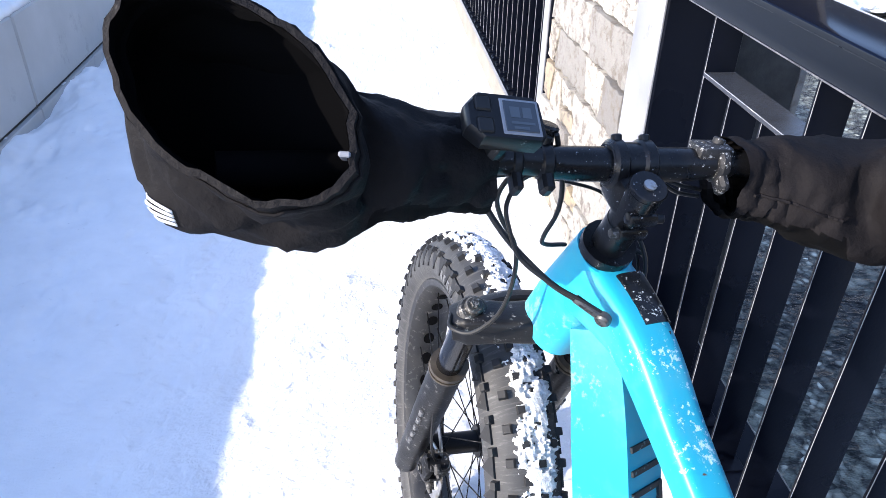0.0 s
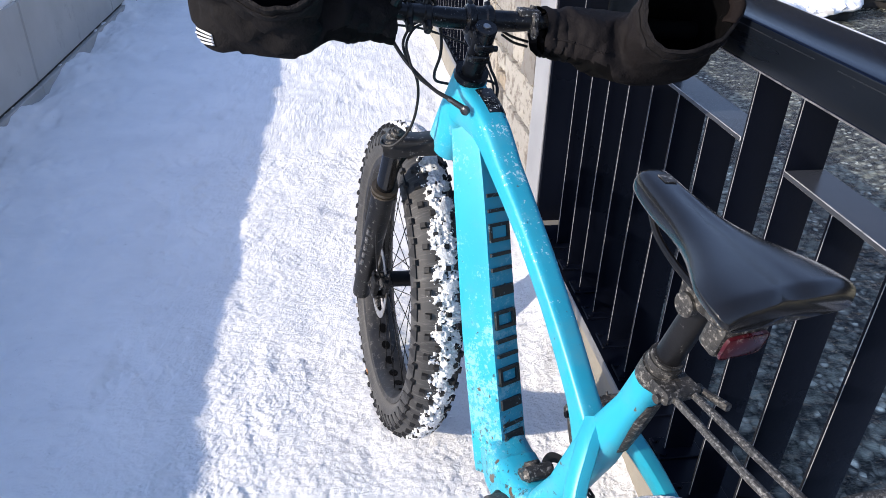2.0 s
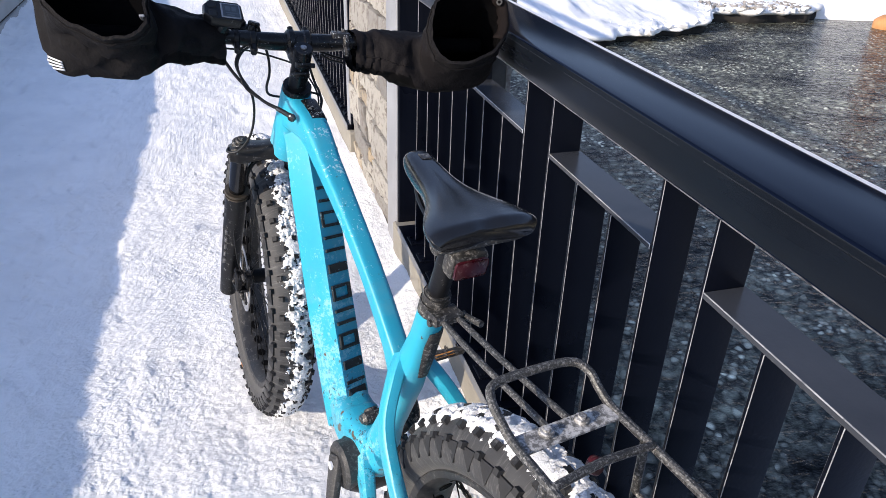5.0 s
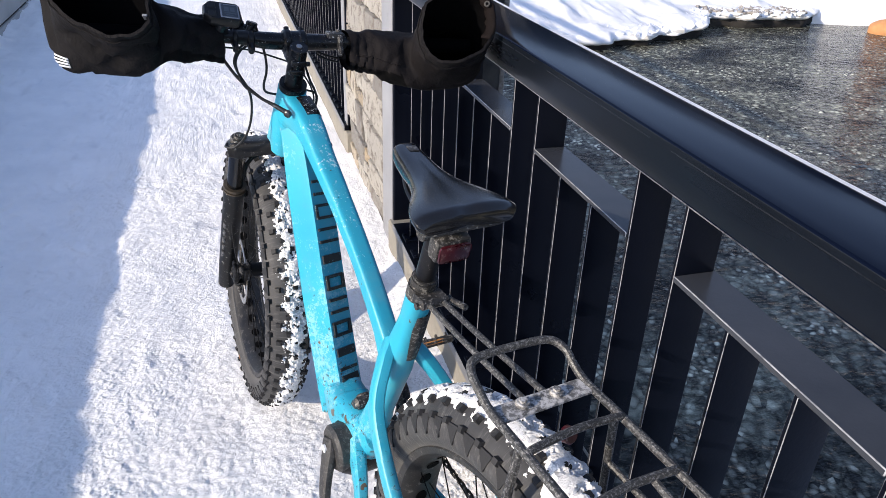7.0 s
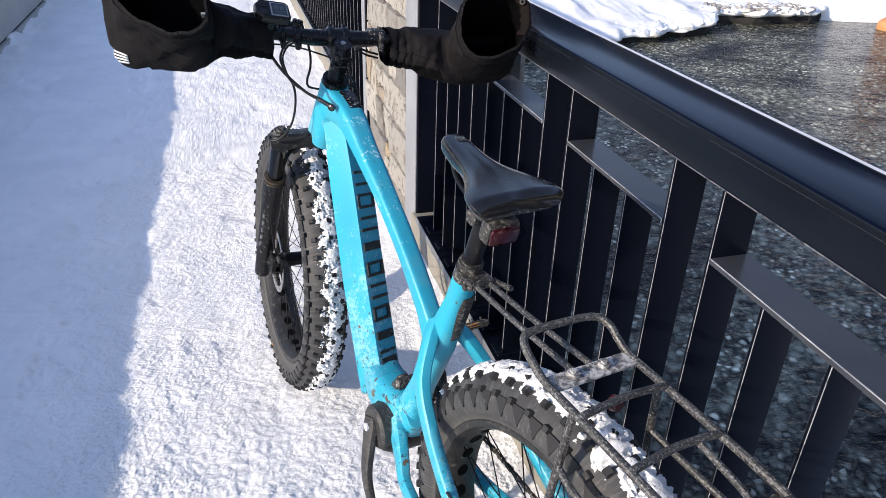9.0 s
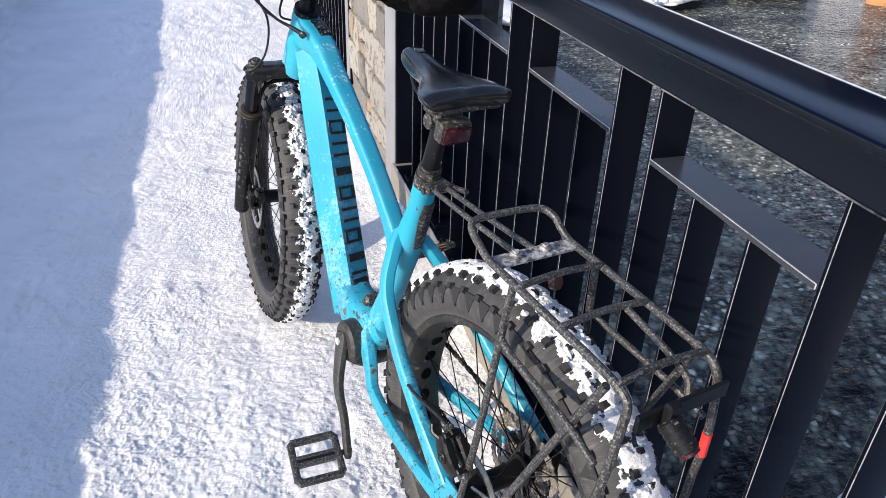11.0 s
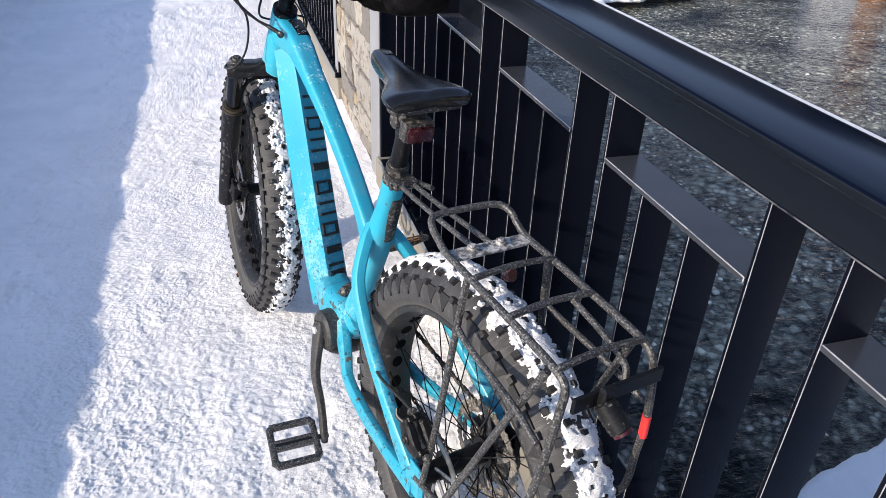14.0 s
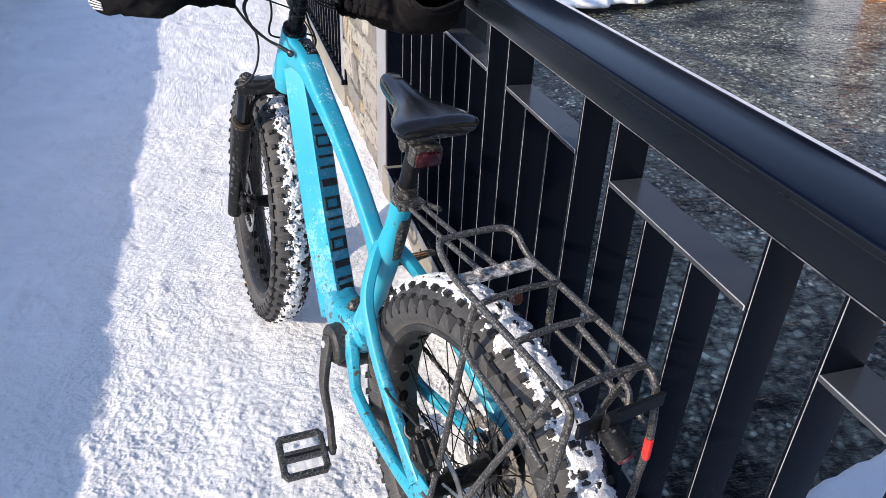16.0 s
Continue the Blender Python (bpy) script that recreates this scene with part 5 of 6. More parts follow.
C0 = Vector((-0.072, 0.504, 0.338))
crank = part("crank_arm", crank_bm(C0, CE, -1), M_COVER, bike, "black curved crank arm")
bm = bmesh.new()
disc(bm, C0 + Vector((-0.0130, -0.004, 0.002)), (1, 0, 0), 0.0082, 0.0022, 18)
part("crank_bolt", bm, M_WHITE, crank)
bm = bmesh.new()
disc(bm, Vector((-0.050, 0.496, 0.336)), (1, 0, 0), 0.047, 0.022, 30, 0.006)
part("crank_cover", bm, M_COVER, motor, "dusty round drive cover")
C1 = Vector((0.084, 0.503, 0.338))
CE2 = Vector((0.096, 0.562, 0.470))
part("crank_arm", crank_bm(C1, CE2, 1), M_MUD, bike, "black curved crank arm")


def pedal(c, side, m3):
    """A flat platform pedal: outer cage, cross bars, spindle, pins, reflector."""
    bm = bmesh.new()
    mm = Matrix.Translation(c) @ m3
    W, Lh, T = 0.048, 0.050, 0.008
    ring = [(-W, -Lh * 0.80), (-W, Lh * 0.84), (-W * 0.88, Lh), (W * 0.86, Lh), (W, Lh * 0.82), (W, -Lh * 0.82), (W * 0.86, -Lh), (-W * 0.84, -Lh)]
    for a, b in zip(ring, ring[1:] + ring[:1]):
        a, b = Vector((*a, 0)), Vector((*b, 0))
        d = (b - a).normalized() * 0.004
        sweep(bm, [mm @ (a - d), mm @ (b + d)], 0.0066, T, power=4, n=10, side=mm.to_3x3() @ Vector((-d.y, d.x, 0)), smooth=False)
    for y, hw in ((-0.009, 0.0035), (0.009, 0.0035), (0.0, 0.0075)):
        box(bm, (-W, y - hw, -T * (0.9 if hw < 0.005 else 0.6)), (W, y + hw, T * (0.9 if hw < 0.005 else 0.6)), 0.002, mm)
    for x in (-0.036, -0.014, 0.014, 0.036):
        for y in (-Lh, Lh):
            disc(bm, mm @ Vector((x, y, T + 0.002)), mm.to_3x3() @ Vector((0, 0, 1)), 0.0021, 0.004, 6)
    for y in (-0.026, 0.026):
        for x in (-W, W):
            disc(bm, mm @ Vector((x, y, T + 0.002)), mm.to_3x3() @ Vector((0, 0, 1)), 0.0021, 0.004, 6)
    p = part("pedal", bm, M_MUD if side > 0 else M_RACK, bike, "flat platform pedal with pins")
    bm = bmesh.new()
    rod(bm, mm @ Vector((side * 0.04, 0, 0)), mm @ Vector((-side * 0.078, 0, 0)), 0.006, 10)
    part("pedal_axle", bm, M_BLACK, p)
    for y in (-Lh - 0.006, Lh + 0.006):
        bm = bmesh.new()
        box(bm, (-0.026, y - 0.0018, -0.004), (0.026, y + 0.0018, 0.004), 0.001, mm)
        part("pedal_reflector", bm, M_ORANGE if side > 0 else M_BLACK, p)
    return p


pedal(CE + Vector((-0.066, 0.014, -0.004)), -1, pose(0, 0, 0, 12, -3, -10))
pedal(CE2 + Vector((0.058, -0.006, 0.010)), 1, pose(0, 0, 0, -38, 0, 0))

# fork
for s in (-1, 1):
    top = Vector((s * 0.090, 0.980, 0.798))
    low = Vector((s * 0.092, 1.172, 0.362))
    bm = bmesh.new()
    rod(bm, top, top.lerp(low, 0.34), 0.0180, 18)
    part("fork_stanchion", moved(bm, STEER), M_GLOSS, bike, "smooth black fork stanchion")
    bm = bmesh.new()
    a = top.lerp(low, 0.275)
    sweep(bm, [a, top.lerp(low, 0.5), top.lerp(low, 0.8), top.lerp(low, 1.04)], [0.0235, 0.0240, 0.0225, 0.0205], n=18)
    low_leg = part("fork_lower", moved(bm, STEER), M_FORK, bike, "dusty black lower fork leg")
    bm = bmesh.new()
    q0, q1 = top.lerp(low, 0.52) + Vector((s * 0.018, -0.016, 0)), top.lerp(low, 0.80) + Vector((s * 0.017, -0.015, 0))
    for k in range(5):
        p0 = q0.lerp(q1, k / 5)
        rod(bm, p0, q0.lerp(q1, (k + 0.55) / 5), 0.0042, 8)
    part("leg_marking", moved(bm, STEER), M_MARK, low_leg, "pale worn marking bars")
    bm = bmesh.new()
    b0 = top.lerp(low, 0.268)
    dd = (low - top).normalized()
    rod(bm, b0 - dd * 0.003, b0 + dd * 0.004, 0.0262, 20)
    rod(bm, b0 + dd * 0.007, b0 + dd * 0.011, 0.0265, 20)
    part("fork_seal", moved(bm, STEER), M_GOLD, bike, "brownish dust seal ring")
    bm = bmesh.new()
    disc(bm, top + Vector((0, -0.004, 0.010)), S_AX, 0.0185, 0.008, 20, 0.003)
    disc(bm, top + Vector((0, -0.007, 0.019)), S_AX, 0.0115, 0.005, 14, 0.002)
    disc(bm, top + Vector((0, -0.009, 0.024)), S_AX, 0.0060, 0.003, 6, 0.001)
    part("fork_cap", moved(bm, STEER), M_MUD, bike, "muddy fork top cap")
bm = bmesh.new()
sweep(bm, [(-0.112, 0.984, 0.786), (-0.092, 0.980, 0.790), (-0.050, 0.962, 0.800), (0, 0.950, 0.808), (0.050, 0.962, 0.800), (0.092, 0.980, 0.790), (0.112, 0.984, 0.786)], [0.020, 0.026, 0.024, 0.028, 0.024, 0.026, 0.020], [0.014, 0.021, 0.017, 0.018, 0.017, 0.021, 0.014], power=4.5, n=22, side=(0, 1, 0))
crown = part("fork_crown", moved(bm, STEER), M_FORK, bike, "dusty black fork crown")
bm = bmesh.new()
sweep(bm, [(-0.080, 0.958, 0.797), (-0.045, 0.944, 0.803), (-0.022, 0.938, 0.807)], [0.004, 0.0055, 0.004], 0.003, power=3, n=10, side=(0, 0, 1))
part("crown_rib", moved(bm, STEER), M_MUD, crown)
# arch between the lower legs: an upper and a lower web joined by a lattice
arch = [(-0.084, 1.030, 0.672), (-0.078, 1.050, 0.722), (-0.052, 1.056, 0.758), (0, 1.058, 0.768), (0.052, 1.056, 0.758), (0.078, 1.050, 0.722), (0.084, 1.030, 0.672)]
bm = bmesh.new()
sweep(bm, arch, 0.012, 0.0075, power=3, n=10, side=(0, 1, 0.5))
arch_ob = part("fork_arch", moved(bm, STEER), M_FORK, bike, "black fork arch with a ribbed web")
bm = bmesh.new()
inner = [(x * 0.86, y + 0.004, z - 0.020) for x, y, z in arch]
sweep(bm, inner, 0.007, 0.005, power=3, n=8, side=(0, 1, 0.5))
part("arch_web", moved(bm, STEER), M_FORK, arch_ob)
up, lo = smooth_path(arch, 4), smooth_path(inner, 4)
for i in range(2, len(up) - 3):
    bm = bmesh.new()
    rod(bm, up[i], lo[i + (1 if i % 2 else -1)], 0.0026, 6)
    part("arch_strut", moved(bm, STEER), M_FORK, arch_ob)

# stem, spacers, bar
ST = S0 + S_AX * 0.146
bm = bmesh.new()
rod(bm, ST, ST + S_AX * 0.012, 0.0275, 22)
rod(bm, ST + S_AX * 0.012, ST + S_AX * 0.05, 0.0178, 22)
stem = part("headset", moved(bm, STEER), M_STEM, bike, "black headset cup and spacers")
TOPC = ST + S_AX * 0.096
BARC = TOPC + Vector((0, 0.042, 0.006))
bm = bmesh.new()
rod(bm, ST + S_AX * 0.046, TOPC, 0.0172, 20)
box(bm, (-0.019, 0.0, -0.018), (0.019, 0.040, 0.016), 0.006, Matrix.Translation(TOPC - S_AX * 0.018) @ pose(0, 0, 0, 12), 2)
disc(bm, BARC, (1, 0, 0), 0.0205, 0.023, 22, 0.002)
for x in (-0.0145, 0.0145):
    disc(bm, BARC + Vector((x, 0, 0)), (1, 0, 0), 0.0232, 0.0075, 24, 0.003)
for z in (-0.030, -0.052):
    box(bm, (-0.0150, -0.0235, -0.0065), (0.0150, -0.010, 0.0065), 0.004, Matrix.Translation(TOPC + S_AX * z), 2)
stem = part("stem", moved(bm, STEER), M_STEM, bike, "short black stem")
for x in (-0.014, 0.014):
    for z in (-0.022, 0.022):
        bm = disc(bmesh.new(), BARC + Vector((x, 0.006, z)), (0, 0.5, 0.85), 0.0052, 0.0045, 12, 0.0012)
        part("stem_bolt", moved(bm, STEER), M_BLACK, stem)
for z, sd, mat in ((-0.030, 1, M_BLACK), (-0.052, -1, M_MUD)):
    bm = disc(bmesh.new(), TOPC + S_AX * z + Vector((sd * 0.0165, -0.0175, 0)), (1, 0, 0), 0.0046, 0.005, 12, 0.0008)
    part("stem_bolt", moved(bm, STEER), mat, stem)
bm = bmesh.new()
disc(bm, TOPC + S_AX * 0.003, S_AX, 0.0175, 0.003, 22, 0.001)
part("top_cap", moved(bm, STEER), M_STEM, stem)
bm = bmesh.new()
disc(bm, TOPC + S_AX * 0.0065, S_AX, 0.0058, 0.0015, 12)
part("steel_bolt", moved(bm, STEER), M_STEEL, stem, "bright hexagon bolt")
bm = bmesh.new()
sweep(bm, [BARC + Vector((x, y, z)) for x, y, z in ((-0.23, -0.032, 0.011), (-0.20, -0.028, 0.010), (-0.11, -0.006, 0.006), (-0.05, 0, 0), (0.05, 0, 0), (0.11, -0.006, 0.004), (0.20, -0.028, 0.006), (0.23, -0.032, 0.006))], [0.011, 0.011, 0.0135, 0.0165, 0.0165, 0.0135, 0.011, 0.011], n=16)
bar = part("handlebar", moved(bm, STEER), M_STEM, bike, "black riser handlebar")

for sd in (-1, 1):
    bm = bmesh.new()
    sweep(bm, [BARC + Vector((sd * 0.225, -0.031, 0.009)), BARC + Vector((sd * 0.36, -0.045, 0.012))], 0.015, n=14, smooth=False)
    part("grip", moved(bm, STEER), M_INSIDE, bar, "black rubber grip inside the mitt")


def bar_ring(x, r, half, mat, name, label=""):
    bm = bmesh.new()
    y, z = np.interp(abs(x), [0.05, 0.11, 0.20], [0, -0.006, -0.028]), np.interp(abs(x), [0.05, 0.11, 0.20], [0, 0.005, 0.008])
    c = BARC + Vector((x, y, z))
    disc(bm, c, (1, 0, 0), r, half, 18, 0.003)
    box(bm, (-half * 0.8, -0.03, -0.010), (half * 0.8, -0.006, 0.008), 0.003, Matrix.Translation(c) @ pose(0, 0, 0, 40))
    disc(bm, c + Vector((0, 0.006, 0.018)), (0.3, 0.1, 1), 0.006, 0.005, 12, 0.001)
    return part(name, moved(bm, STEER), mat, bar, label)


bar_ring(-0.085, 0.0165, 0.007, M_BLACK, "lever_clamp", "black lever clamp")
bar_ring(-0.115, 0.0160, 0.006, M_BLACK, "remote_clamp")
bar_ring(0.090, 0.0185, 0.006, M_FROST, "lever_clamp", "frosted dark clamp with bolt")
bm = bmesh.new()
cc = BARC + Vector((0.078, -0.002, 0.003))
for k, (dx, dz, r) in enumerate(((-0.004, 0.014, 0.0040), (0.012, 0.013, 0.0044))):
    disc(bm, cc + Vector((dx, 0.004, dz)), (0.4 - 0.3 * k, 0.2, 1), r, 0.006, 12, 0.001)
box(bm, (-0.014, -0.012, 0.006), (0.022, 0.014, 0.019), 0.004, Matrix.Translation(cc), 2)
part("shifter_clamp", moved(bm, STEER), M_FROST, bar, "shifter clamp crusted with frost")
# brake lever body and hose stub by the first mitt
bm = bmesh.new()
sweep(bm, [BARC + Vector((-0.070, 0.016, 0.014)), BARC + Vector((-0.095, 0.026, 0.012)), BARC + Vector((-0.125, 0.030, 0.006)), BARC + Vector((-0.170, 0.034, -0.002))], [0.010, 0.013, 0.011, 0.007], [0.009, 0.012, 0.010, 0.006], power=3, n=12, side=(0, 0, 1))
disc(bm, BARC + Vector((-0.078, 0.018, 0.026)), (0.2, 0, 1), 0.011, 0.005, 16, 0.002)
disc(bm, BARC + Vector((-0.100, 0.026, 0.026)), (-0.1, 0, 1), 0.009, 0.005, 14, 0.002)
part("brake_lever", moved(bm, STEER), M_STEM, bar, "black brake lever body")

# display
DM = Matrix.Translation((-0.134, 0.852, 1.101)) @ pose(0, 0, 0, 34, 8, -4) @ Matrix.Scale(0.93, 4)
OUT = [(-0.039, -0.012), (-0.039, 0.010), (-0.027, 0.0235), (0.026, 0.0235), (0.032, 0.018), (0.034, -0.016), (0.028, -0.0235), (-0.026, -0.0235)]
bm = bmesh.new()
loft(bm, [[DM @ Vector((x * k, y * k, z)) for x, y in OUT] for z, k in ((-0.013, 0.84), (-0.009, 0.96), (0.002, 1.0), (0.007, 0.985), (0.0095, 0.93))])
display = part("display", bm, M_BLACK, bike, "black handlebar display with grey screen")
bm = bmesh.new()
box(bm, (-0.008, -0.0185, 0.008), (0.0285, 0.0185, 0.0103), 0.001, DM)
part("screen_bezel", bm, M_FRAME_GREY, display)
bm = bmesh.new()
box(bm, (-0.005, -0.0155, 0.0095), (0.0255, 0.0155, 0.0112), 0.0005, DM)
part("screen", bm, M_LCD, display, "grey liquid crystal screen")
for i, (x0, x1, y0, y1) in enumerate(((0.000, 0.009, -0.002, 0.009), (0.0115, 0.020, -0.002, 0.009), (0.000, 0.022, -0.0085, -0.006), (0.002, 0.016, -0.0135, -0.011))):
    bm = bmesh.new()
    box(bm, (x0, y0, 0.0112), (x1, y1, 0.0116), 0, DM)
    part("screen_segment", bm, M_LCDDARK, display)
for y in (-0.011, 0.011):
    bm = bmesh.new()
    box(bm, (-0.031, y - 0.008, 0.008), (-0.015, y + 0.008, 0.0108), 0.002, DM)
    part("button", bm, M_RUBBER, display)
bm = bmesh.new()
sweep(bm, [DM @ Vector((0.005, 0, -0.008)), (-0.140, 0.86, 1.075), (-0.13, 0.875, 1.065)], [0.012, 0.010, 0.010], n=10)
part("display_mount", bm, M_BLACK, display)


# cables
def cable(pts, r=0.0025, label=""):
    return part("cable", sweep(bmesh.new(), pts, r, n=8, per=8), M_RUBBER, bike, label)


cable([(-0.129, 0.899, 1.011), (-0.118, 0.883, 0.991), (-0.104, 0.867, 0.972), (-0.077, 0.841, 0.946), (-0.051, 0.823, 0.931), (-0.034, 0.811, 0.921)], 0.003)
cable([(-0.076, 0.885, 1.044), (-0.093, 0.906, 1.028), (-0.103, 0.916, 1.001), (-0.095, 0.92, 0.974), (-0.078, 0.918, 0.943), (-0.072, 0.92, 0.911), (-0.076, 0.922, 0.872), (-0.086, 0.930, 0.840), (-0.104, 0.948, 0.812), (-0.118, 0.972, 0.806), (-0.110, 0.994, 0.806)])
cable([(-0.073, 0.886, 1.039), (-0.094, 0.89, 1.028), (-0.108, 0.885, 1.008), (-0.108, 0.874, 0.988), (-0.101, 0.859, 0.965), (-0.078, 0.839, 0.947), (-0.052, 0.822, 0.934), (-0.034, 0.81, 0.924)], 0.0022)
cable([(-0.066, 0.887, 1.072), (-0.055, 0.891, 1.041), (-0.046, 0.896, 1.008), (-0.043, 0.905, 0.978), (-0.046, 0.917, 0.949), (-0.037, 0.93, 0.93), (-0.005, 0.94, 0.919)])
cable([(-0.124, 0.897, 1.032), (-0.076, 0.912, 1.022), (-0.026, 0.921, 1.005), (0.023, 0.928, 0.983), (0.045, 0.915, 0.955), (0.048, 0.885, 0.93), (0.035, 0.855, 0.905)], 0.0018)
cable([(0.030, 0.890, 1.0), (0.043, 0.893, 0.961), (0.048, 0.878, 0.942), (0.047, 0.866, 0.925), (0.034, 0.850, 0.90)])
cable([(0.030, 0.895, 0.94), (0.048, 0.882, 0.936), (0.050, 0.87, 0.927), (0.036, 0.852, 0.905)], 0.0022)
cable([(0.048, 0.874, 1.024), (0.071, 0.876, 1.013), (0.100, 0.878, 1.004)], 0.0022)
cable([(0.049, 0.874, 1.018), (0.071, 0.876, 1.005), (0.100, 0.879, 0.996)], 0.0022)
bm = bmesh.new()
rod(bm, (-0.056, 0.827, 0.934), (-0.036, 0.811, 0.921), 0.0045, 12)
disc(bm, (-0.034, 0.809, 0.919), (0.75, 0.55, 0.35), 0.0078, 0.005, 14, 0.002)
part("cable_port", bm, M_PORT, bike, "dark cable entry grommet")
cable([(-0.085, 1.0, 0.795), (-0.094, 1.02, 0.72), (-0.096, 1.06, 0.60), (-0.085, 1.09, 0.48), (-0.07, 1.10, 0.43)], 0.0022)
cable([(-0.096, 0.165, 0.478), (-0.108, 0.11, 0.50), (-0.108, 0.03, 0.515), (-0.106, 0.0, 0.51)], 0.0028)

# rack
RQ = 0.0
K = 0.803
RL, RR = RQ - 0.071, RQ + 0.069
rack = None


def rack_tube(pts, r=0.0056, label="", per=8):
    if rack is None:
        return part("luggage_rack", sweep(bmesh.new(), pts, r, n=10, per=per), M_RACK, bike, label)
    return part("rack_tube", sweep(bmesh.new(), pts, r, n=10, per=per), M_RACK, rack, label)


rack = rack_tube([(RR, -0.20, K - 0.012), (RR, -0.06, K - 0.003), (RR, 0.006, K + 0.001), (RR - 0.002, 0.030, K + 0.012), (RR - 0.003, 0.050, K + 0.024), (RR - 0.018, 0.068, K + 0.030), (RQ, 0.074, K + 0.030), (RL + 0.018, 0.074, K + 0.028), (RL + 0.003, 0.060, K + 0.022), (RL, 0.032, K + 0.010), (RL, 0.006, K + 0.001), (RL, -0.06, K - 0.003), (RL, -0.20, K - 0.012)], label="dusty black rack hoop")
for q, sgn in ((RL, -1), (RR, 1)):
    rack_tube([(q, -0.19, K - 0.0115), (q, -0.250, K - 0.018), (q, -0.270, K - 0.030), (q + sgn * 0.006, -0.275, K - 0.060), (q + sgn * 0.016, -0.276, K - 0.13), (q + sgn * 0.023, -0.270, 0.60), (q + sgn * 0.029, -0.255, 0.50), (q + sgn * 0.032, -0.17, 0.415), (q + sgn * 0.034, -0.01, 0.385)])
    rack_tube([(q, -0.236, K - 0.030), (q + sgn * 0.012, -0.19, 0.66), (q + sgn * 0.026, -0.112, 0.46), (q + sgn * 0.030, -0.085, 0.395)])
    rack_tube([(q, -0.050, K - 0.006), (q + sgn * 0.006, -0.048, K - 0.07), (q + sgn * 0.022, -0.044, 0.55), (q + sgn * 0.034, -0.030, 0.385)])
    rack_tube([(q + sgn * 0.008, -0.050, 0.715), (q + sgn * 0.012, -0.09, 0.708), (q + sgn * 0.016, -0.20, 0.698), (q + sgn * 0.020, -0.262, 0.685)], 0.005)
for y, dz in ((-0.062, -0.003), (-0.150, -0.009), (-0.252, -0.018)):
    rack_tube([(RL, y, K + dz), (RL + 0.01, y, K + dz + 0.004), (RQ, y + 0.004, K + dz + 0.005), (RR - 0.01, y, K + dz + 0.004), (RR, y, K + dz)], 0.005)
bm = bmesh.new()
box(bm, (RL, -0.012, K - 0.004), (RR, 0.016, K + 0.002), 0.0015)
for x in (-0.03, 0.02):
    disc(bm, (RQ + x, 0.003, K + 0.004), (0, 0, 1), 0.009, 0.003, 16, 0.001)
    disc(bm, (RQ + x, 0.003, K + 0.008), (0, 0, 1), 0.005, 0.002, 8)
plate = part("rack_plate", bm, M_DUSTPLATE, rack, "flat cross plate with bolts, muddy")
for s in (-1, 1):
    rack_tube([(s * 0.012 + 0.004, 0.285, 0.785), (s * 0.014 + RQ * 0.5, 0.15, 0.79), (s * 0.016 + RQ, -0.004, K - 0.006)], 0.0045, per=4)
bm = bmesh.new()
box(bm, (RL, -0.290, K - 0.056), (RR + 0.004, -0.284, K - 0.034), 0.001)
part("rear_plate", bm, M_BLACK, rack, "black rear rack plate")
bm = bmesh.new()
sweep(bm, [(RR - 0.035, -0.15, K - 0.008), (RR - 0.035, -0.22, K - 0.022), (RR - 0.038, -0.262, K - 0.034), (RR - 0.045, -0.275, K - 0.05)], 0.0048, n=8)
part("rack_hook", bm, M_RACK, rack)
bm = bmesh.new()
LC = Vector((RQ - 0.028, -0.296, K - 0.050))
LD = Vector((0.22, -0.75, -0.62)).normalized()
disc(bm, LC + LD * 0.017, LD, 0.0145, 0.021, 22, 0.003)
for k in range(4):
    disc(bm, LC + LD * (0.004 + 0.008 * k), LD, 0.0153, 0.0022, 22)
rl = part("rear_light", bm, M_FORK, bike, "dusty cylindrical rear light")
bm = bmesh.new()
disc(bm, LC + LD * 0.0388, LD, 0.0125, 0.002, 22)
part("red_lens", bm, M_RED, rl)
bm = bmesh.new()
box(bm, (-0.010, -0.006, -0.002), (0.010, 0.006, 0.026), 0.003, Matrix.Translation(LC))
part("light_bracket", bm, M_BLACK, rl)
bm = bmesh.new()
pa, pb = Vector((RR + 0.015, -0.2765, K - 0.124)), Vector((RR + 0.022, -0.2735, K - 0.176))
rod(bm, pa.lerp(pb, 0.12), pa.lerp(pb, 0.92), 0.0064, 12)
part("reflective_sleeve", bm, M_REDTAPE, rack, "bright red reflective sleeve")
bm = bmesh.new()
disc(bm, (RR - 0.055, -0.035, K - 0.030), (0.1, -0.8, 0.3), 0.011, 0.006, 16, 0.002)
part("small_reflector", bm, M_RED, rack, "small red reflector under the rack")


# ---- handlebar mitts ----
def crease(p, a, b):
    """Height of a folded crease that runs from a to b over the cloth: a ridge with a furrow above it."""
    ab = b - a
    u = (p - a).dot(ab) / ab.length_squared
    q = a + ab * min(1.0, max(0.0, u))
    over = max(0.0, -u, u - 1.0) * ab.length
    near = math.exp(-(over / 0.012) ** 2) * math.exp(-((p - q).xy.length / 0.035) ** 2)
    h = (p - q).z
    return near * (0.0065 * math.exp(-((h + 0.004) / 0.006) ** 2) - 0.0085 * math.exp(-((h - 0.007) / 0.006) ** 2))


